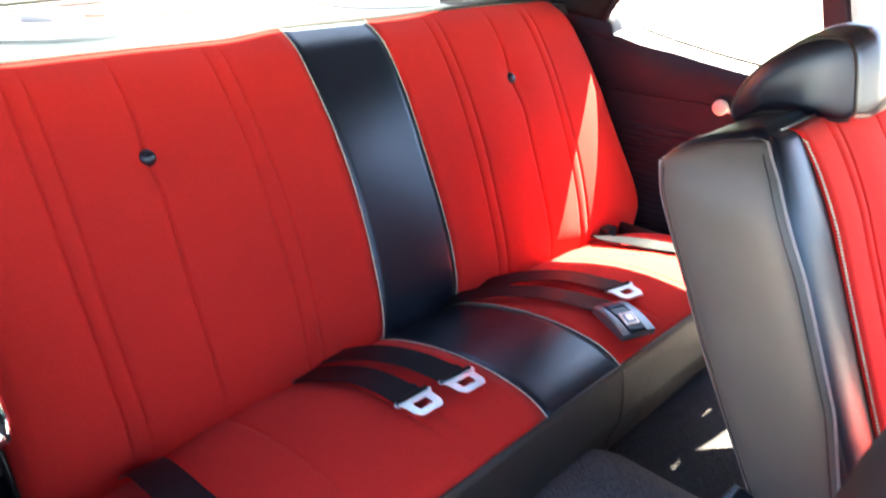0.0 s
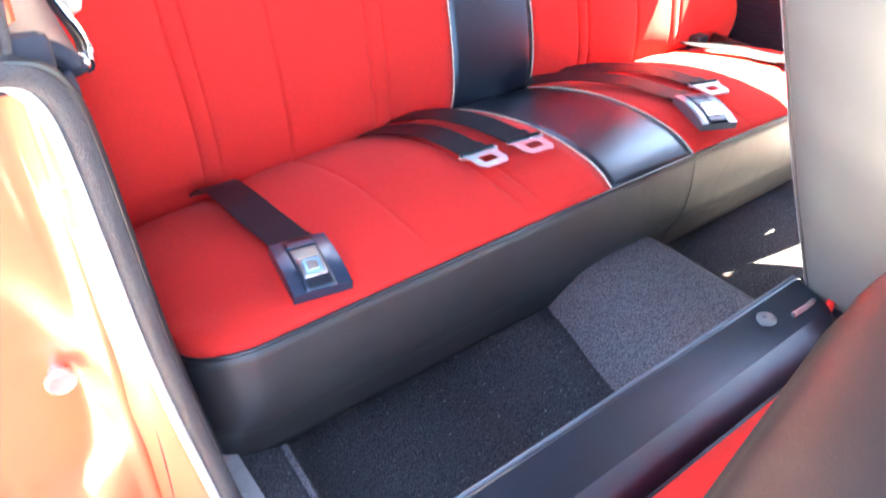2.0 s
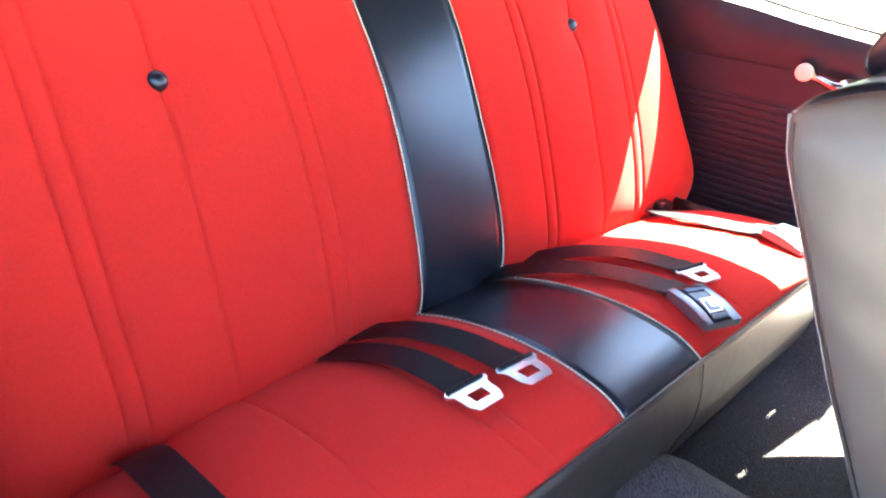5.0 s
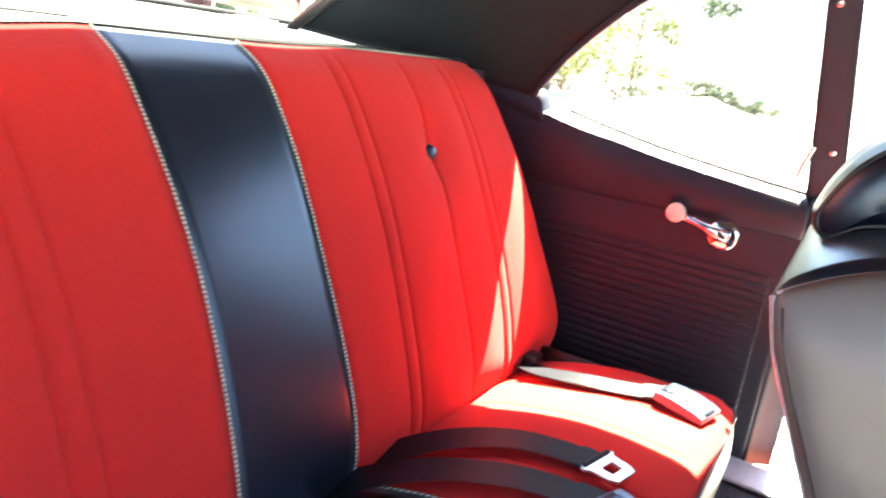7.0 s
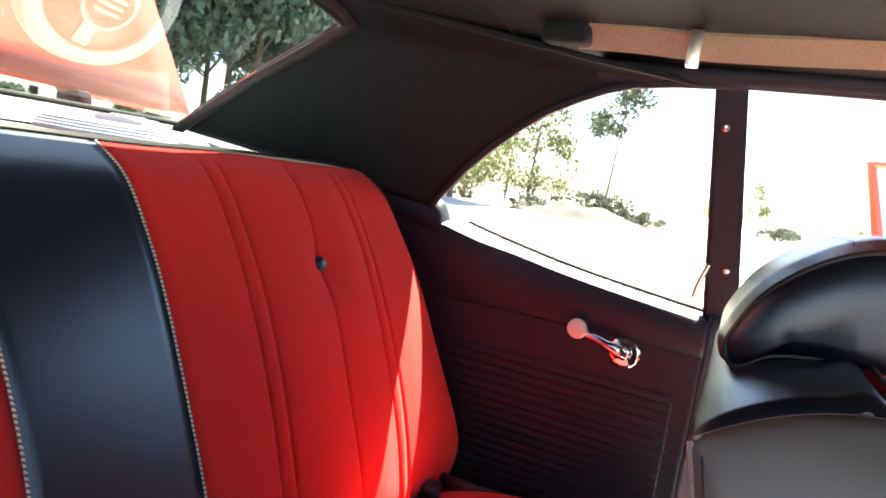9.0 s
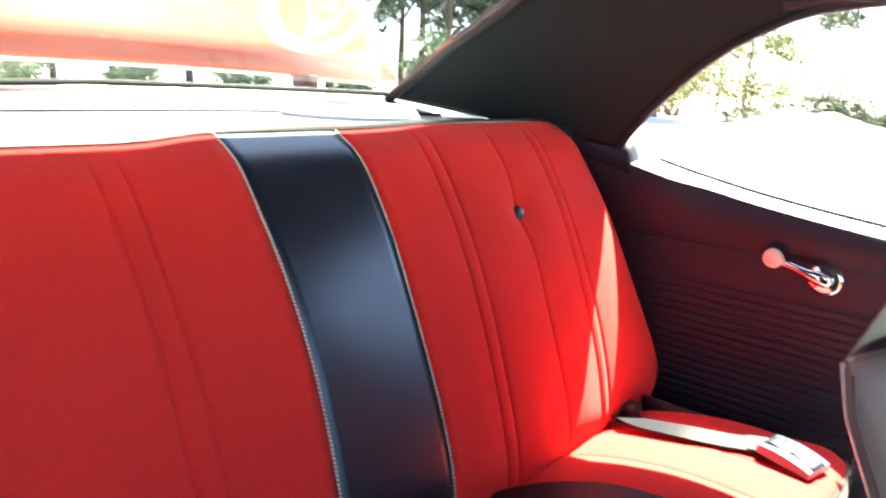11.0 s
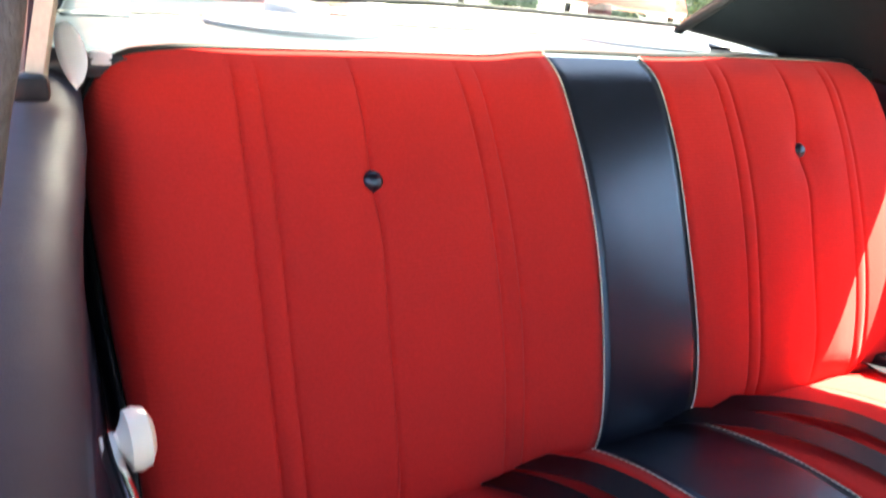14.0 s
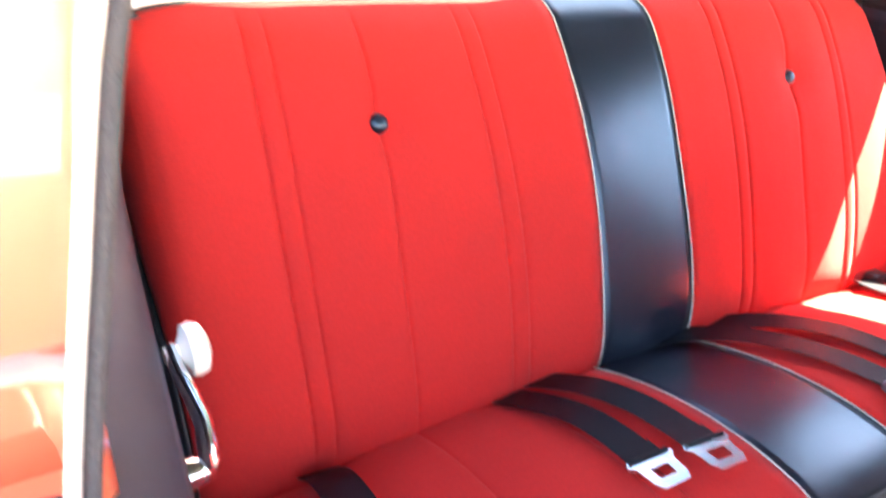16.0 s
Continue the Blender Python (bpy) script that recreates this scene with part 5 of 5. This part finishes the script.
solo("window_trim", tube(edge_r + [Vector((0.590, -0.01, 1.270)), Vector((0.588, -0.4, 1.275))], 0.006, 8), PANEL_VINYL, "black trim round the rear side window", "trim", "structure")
solo("rear_window_trim", tube([Vector(p) + Vector((-0.006, 0, -0.006)) for p in REAR_R], 0.010, 10), RUBBER, "black rubber edge of the sail panel", "trim", "structure")
solo("rear_window_trim", tube([Vector(p) + Vector((0.006, 0, -0.006)) for p in REAR_L], 0.008, 8), RUBBER, "black rubber edge of the sail panel", "trim", "structure")
part("rear_pillar_edge", tube([Vector(p) + Vector((0.004, 0.012, 0.006)) for p in REAR_R], 0.002, 8), PAINT, body, "painted edge beside the rear window")
latch = thing("window_latch", (0.712, 0.0, 0.975), "small chrome guide at the foot of the pillar", "latch")
part("guide", tube([(0.706, 0.010, 0.965), (0.705, 0.006, 0.99), (0.698, -0.003, 1.02)], 0.004, 8), CHROME, latch)

# pane of the driver's side rear window
qw = thing("window_2", (0.74, 0.2, 0.98), "clear rear side window glass", "window", kind="structure")
bm = bmesh.new()
ring = [bm.verts.new((green_x(z) + 0.035, y, z)) for y, z in WIN_R] + [bm.verts.new((green_x(0.975) + 0.035, -0.01, 0.955)), bm.verts.new((green_x(0.985) + 0.035, 0.24, 0.975))]
bm.faces.new(ring)
qp = part("pane", bm, GLASS, qw)
qp.visible_shadow = False

# ---- hinge hardware of the front seats ----
hinge = thing("backrest_pivot", (-0.02, -0.235, 0.50), "steel backrest pivot between the front seats", "pivot")
m = Matrix.Translation((-0.060, -0.232, 0.541)) @ Vector((0, 0.2, 0.98)).to_track_quat("Z", "Y").to_matrix().to_4x4()
part("bolt_head", lathe([(0.003, 0.0015), (0.0045, 0.005), (0.0095, 0.006), (0.012, 0.004), (0.0125, 0.0)], m, 20), material("grey_rubber", (0.16, 0.16, 0.165), 0.55, vary=0.2), hinge, "grey rubber-capped bolt")
part("arm", tube(curve_through([(-0.020, -0.246, 0.540), (0.004, -0.249, 0.545), (0.046, -0.241, 0.530)]), 0.0035, 8), STEEL, hinge, "steel hinge arm")
part("link", tube(curve_through([(0.015, -0.283, 0.50), (0.035, -0.290, 0.508), (0.05, -0.285, 0.52)]), 0.005, 8), STEEL, hinge, "steel hinge link")
loop = thing("red_strap", (0.06, -0.26, 0.53), "red cord looped below the driver's backrest", "cord")
part("cord", tube(curve_through([(0.047, -0.226, 0.536), (0.046, -0.232, 0.528), (0.046, -0.243, 0.519), (0.046, -0.252, 0.519), (0.046, -0.258, 0.532), (0.045, -0.260, 0.540), (0.044, -0.262, 0.520), (0.044, -0.263, 0.47)]), 0.0045, 8), RED_CLOTH, loop)
plate = thing("hinge_plate", (-0.55, -0.23, 0.52), "pale steel hinge plate at the seat's end", "hinge")
part("plate", boxed((-0.562, -0.275, 0.488), (-0.556, -0.208, 0.545), 0.002), STEEL, plate)
part("slot_frame", boxed((-0.553, -0.268, 0.524), (-0.515, -0.235, 0.531), 0.004, 2, None), STEEL, plate, "slotted steel bracket")


# ---- doors, open ----
def open_door(name, base, tip, sg, label):
    """A door on its front hinges: sg is +1 on the driver's side."""
    d = thing(name, (base[0], base[1], 0.4), label, "door", kind="structure")
    h, t = Vector((*base, 0)), Vector((*tip, 0))
    along = (t - h).normalized()
    out = Vector((along.y, -along.x, 0)) * sg
    m = Matrix(((along.x, out.x, 0, h.x), (along.y, out.y, 0, h.y), (0, 0, 1, 0), (0, 0, 0, 1)))
    size = (t - h).length
    part("door_shell", box(bmesh.new(), (0, 0, 0.33), (size + 0.06, 0.09, 0.95), 0.02, 2, m), PAINT, d, "painted outer door shell")
    bm = sheet(steps(0.05, size, 8), steps(0.40, 0.93, 90), lambda u, z: m @ Vector((u, -0.012 - (0.003 * abs(math.sin(z / 0.022 * math.pi)) if 0.5 < z < 0.78 else 0), z)))
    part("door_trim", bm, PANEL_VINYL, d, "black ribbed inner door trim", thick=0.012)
    fr = [m @ Vector(c) for c in ((size, 0.03, 0.94), (size + 0.02, 0.03, 1.10), (size + 0.06, 0.03, 1.255), (size - 0.10, 0.03, 1.262), (size - 0.45, 0.03, 1.25), (0.15, 0.03, 1.0), (0.1, 0.03, 0.94))]
    part("window_frame", tube(fr, 0.016, 8), PAINT, d, "painted window frame")


open_door("door_1", (0.86, -1.06), (1.235, -0.30), 1, "red-orange driver's door standing open with black trim")
open_door("door_2", (-0.90, -1.15), (-1.62, -0.25), -1, "red-orange passenger door standing open with black trim")

# plain front closing
solo("wall_front", boxed((-0.9, -1.42, 0.3), (0.9, -1.36, 0.93), 0.01), PANEL_VINYL, "dark dashboard and bulkhead", "dashboard", "structure")
for x in (-0.66, 0.66):
    solo("pillar_front", tube([(x, -1.40, 0.90), (x * 0.93, -1.15, 1.22)], 0.03, 10), PAINT, "red-orange painted windscreen pillar", "pillar", "structure")


# ---- outside ----
def leaves(bm, rng, centre, radius, count, size, squash=0.8):
    for _ in range(count):
        d = Vector((rng.gauss(0, 1), rng.gauss(0, 1), rng.gauss(0, 1))).normalized() * radius * rng.random() ** 0.4
        p = Vector(centre) + Vector((d.x, d.y, d.z * squash))
        s = size * rng.uniform(0.6, 1.4)
        q = Euler((rng.uniform(0, 6.3), rng.uniform(0, 6.3), rng.uniform(0, 6.3))).to_matrix()
        vs = [bm.verts.new(p + q @ Vector(c)) for c in ((-s, 0, 0), (0, -s * 0.5, 0), (s, 0, s * 0.15), (0, s * 0.5, 0))]
        bm.faces.new(vs)


def make_tree(seed, at, height, crown, label, mat, clumps, per, size, trunk=0.16, low=0.3):
    rng = random.Random(seed)
    t = thing("tree", at, label, "tree", "trees outside")
    base = Vector(at)
    lean = Vector((rng.uniform(-0.3, 0.3), rng.uniform(-0.3, 0.3), 0))
    spine = [base + lean * k / 5 + Vector((0, 0, height * 0.9 * k / 5)) for k in range(6)]
    bm = tube(spine, [trunk * (1 - 0.16 * k) for k in range(6)], 8)
    tips = []
    for k in range(clumps):
        f = rng.uniform(low, 1.0)
        root = base + lean * f + Vector((0, 0, height * 0.9 * f))
        ang = rng.uniform(0, 6.28)
        reach = crown * rng.uniform(0.3, 1.0) * (1.15 - 0.6 * f)
        tip = root + Vector((math.cos(ang) * reach, math.sin(ang) * reach, height * rng.uniform(0.0, 0.12)))
        tube([root, root.lerp(tip, 0.6) + Vector((0, 0, 0.05 * height)), tip], [trunk * 0.3, trunk * 0.18, trunk * 0.06], 5, bm=bm)
        tips.append(tip)
    part("trunk", bm, BARK, t, "grey-brown trunk with limbs")
    bm = bmesh.new()
    for tip in tips:
        leaves(bm, rng, tip, crown * rng.uniform(0.22, 0.42), per, size)
    part("crown", bm, mat, t, "loose leafy crown", smooth=False)
    return t


def make_bush(seed, at, height, width, label, mat, clumps=16, per=70, size=0.10):
    rng = random.Random(seed)
    t = thing("bush", at, label, "bush", "bushes outside")
    base = Vector(at)
    bm, lf = bmesh.new(), bmesh.new()
    for k in range(clumps):
        ang, r = rng.uniform(0, 6.28), width * rng.random() ** 0.6
        tip = base + Vector((math.cos(ang) * r, math.sin(ang) * r, height * rng.uniform(0.25, 1.0) * (1 - 0.4 * (r / width) ** 2)))
        tube([base + Vector((math.cos(ang), math.sin(ang), 0)) * 0.1 * width, base.lerp(tip, 0.5) + Vector((0, 0, 0.1 * height)), tip], [0.020, 0.012, 0.005], 5, bm=bm)
        leaves(lf, rng, tip, 0.30 * min(width, height) * rng.uniform(0.7, 1.2), per, size)
    part("stems", bm, BARK, t, "thin brown stems")
    part("foliage", lf, mat, t, "loose sunlit foliage", smooth=False)
    return t


wood = [make_tree(11, (16, 19, 0), 13, 3.2, "tall dark green tree at the wood's edge", LEAF_DARK, 46, 400, 0.17),
        make_tree(12, (20, 17, 0), 15, 3.6, "tall dark green tree at the wood's edge", LEAF_DARK, 50, 400, 0.18),
        make_tree(13, (13, 23, 0), 12, 3.0, "tall dark green tree at the wood's edge", LEAF_DARK, 44, 400, 0.17)]
rng = random.Random(5)
spots = [(23, 21), (26, 16), (18, 26), (10, 27), (5, 28), (29, 20), (22, 28), (30, 13), (0, 30), (-5, 29), (-10, 31), (14, 31), (27, 26), (34, 17), (-16, 30)]
for k, (x, y) in enumerate(spots):
    s = rng.uniform(0.85, 1.25)
    src = wood[k % 3]
    copy_thing(src, Matrix.Translation((x, y, 0)) @ Matrix.Rotation(rng.uniform(0, 6.28), 4, "Z") @ Matrix.Scale(s, 4))
shrubs = [make_bush(31, (18, 14.9, 0), 2.9, 1.7, "light green sunlit bush", LEAF_LIGHT, 60, 110, 0.075),
          make_bush(32, (33, 13.4, 0), 3.2, 2.6, "loose light green sunlit bush", LEAF_SUN, 42, 70, 0.085),
          make_bush(33, (34, 6.8, 0), 1.3, 2.2, "low grey-green bush on the gravel", LEAF_MID, 46, 90, 0.07)]
spots = [(37, 15.5, 1.2, 1), (36, 10.4, 0.75, 1), (33, 4.4, 0.6, 2), (31, 9.3, 0.5, 2), (16, 18.0, 0.6, 0), (13, 20, 0.6, 0), (7, 22, 0.6, 0), (2, 23, 0.7, 0), (-4, 23, 0.6, 0), (70, 2, 0.9, 1), (78, -4, 0.8, 2), (80, -12, 0.9, 1), (72, -8, 0.8, 2), (85, -18, 0.9, 1), (60, -2.6, 0.8, 2), (10, 21, 0.5, 0), (24, 16, 0.6, 0)]
for x, y, s, k in spots:
    copy_thing(shrubs[k], Matrix.Translation((x, y, 0)) @ Matrix.Rotation(rng.uniform(0, 6.28), 4, "Z") @ Matrix.Scale(s, 4))
thin = make_tree(41, (38, 11.6, 0), 8.5, 2.6, "thin light green sunlit tree", LEAF_SUN, 20, 90, 0.13, 0.10, 0.3)
make_tree(42, (39, 7.4, 0), 8.0, 2.2, "thin grey-green tree with open crown", LEAF_MID, 16, 90, 0.13, 0.09, 0.58)
copy_thing(thin, Matrix.Translation((44, 15, 0)) @ Matrix.Rotation(2.1, 4, "Z") @ Matrix.Scale(1.1, 4))
copy_thing(thin, Matrix.Translation((62, -1, 0)) @ Matrix.Rotation(4.0, 4, "Z") @ Matrix.Scale(0.6, 4))
heap = thing("gravel_heap", (31, 7.0, 0), "low dark grey gravel heap in front of the bushes", "gravel heap")
part("heap", sheet(steps(-1, 1, 36), steps(-1, 1, 28), lambda u, v: Vector((31 + 1.6 * u, 7.0 + 3.4 * v, -0.03 + 0.62 * max(0.0, 1 - u * u) * max(0.0, 1 - v * v) * (1 + 0.22 * math.sin(7 * u + 3 * v) + 0.18 * math.sin(11 * v - 4 * u))))), GRAVEL, heap)
post = thing("bollard", (17.0, 15.6, 0), "yellow painted post beside the trees", "post")
part("post", tube([(17.0, 15.6, 0), (17.0, 15.6, 1.35)], 0.09, 12), material("yellow_paint", (0.55, 0.36, 0.03), 0.5, vary=0.1), post)
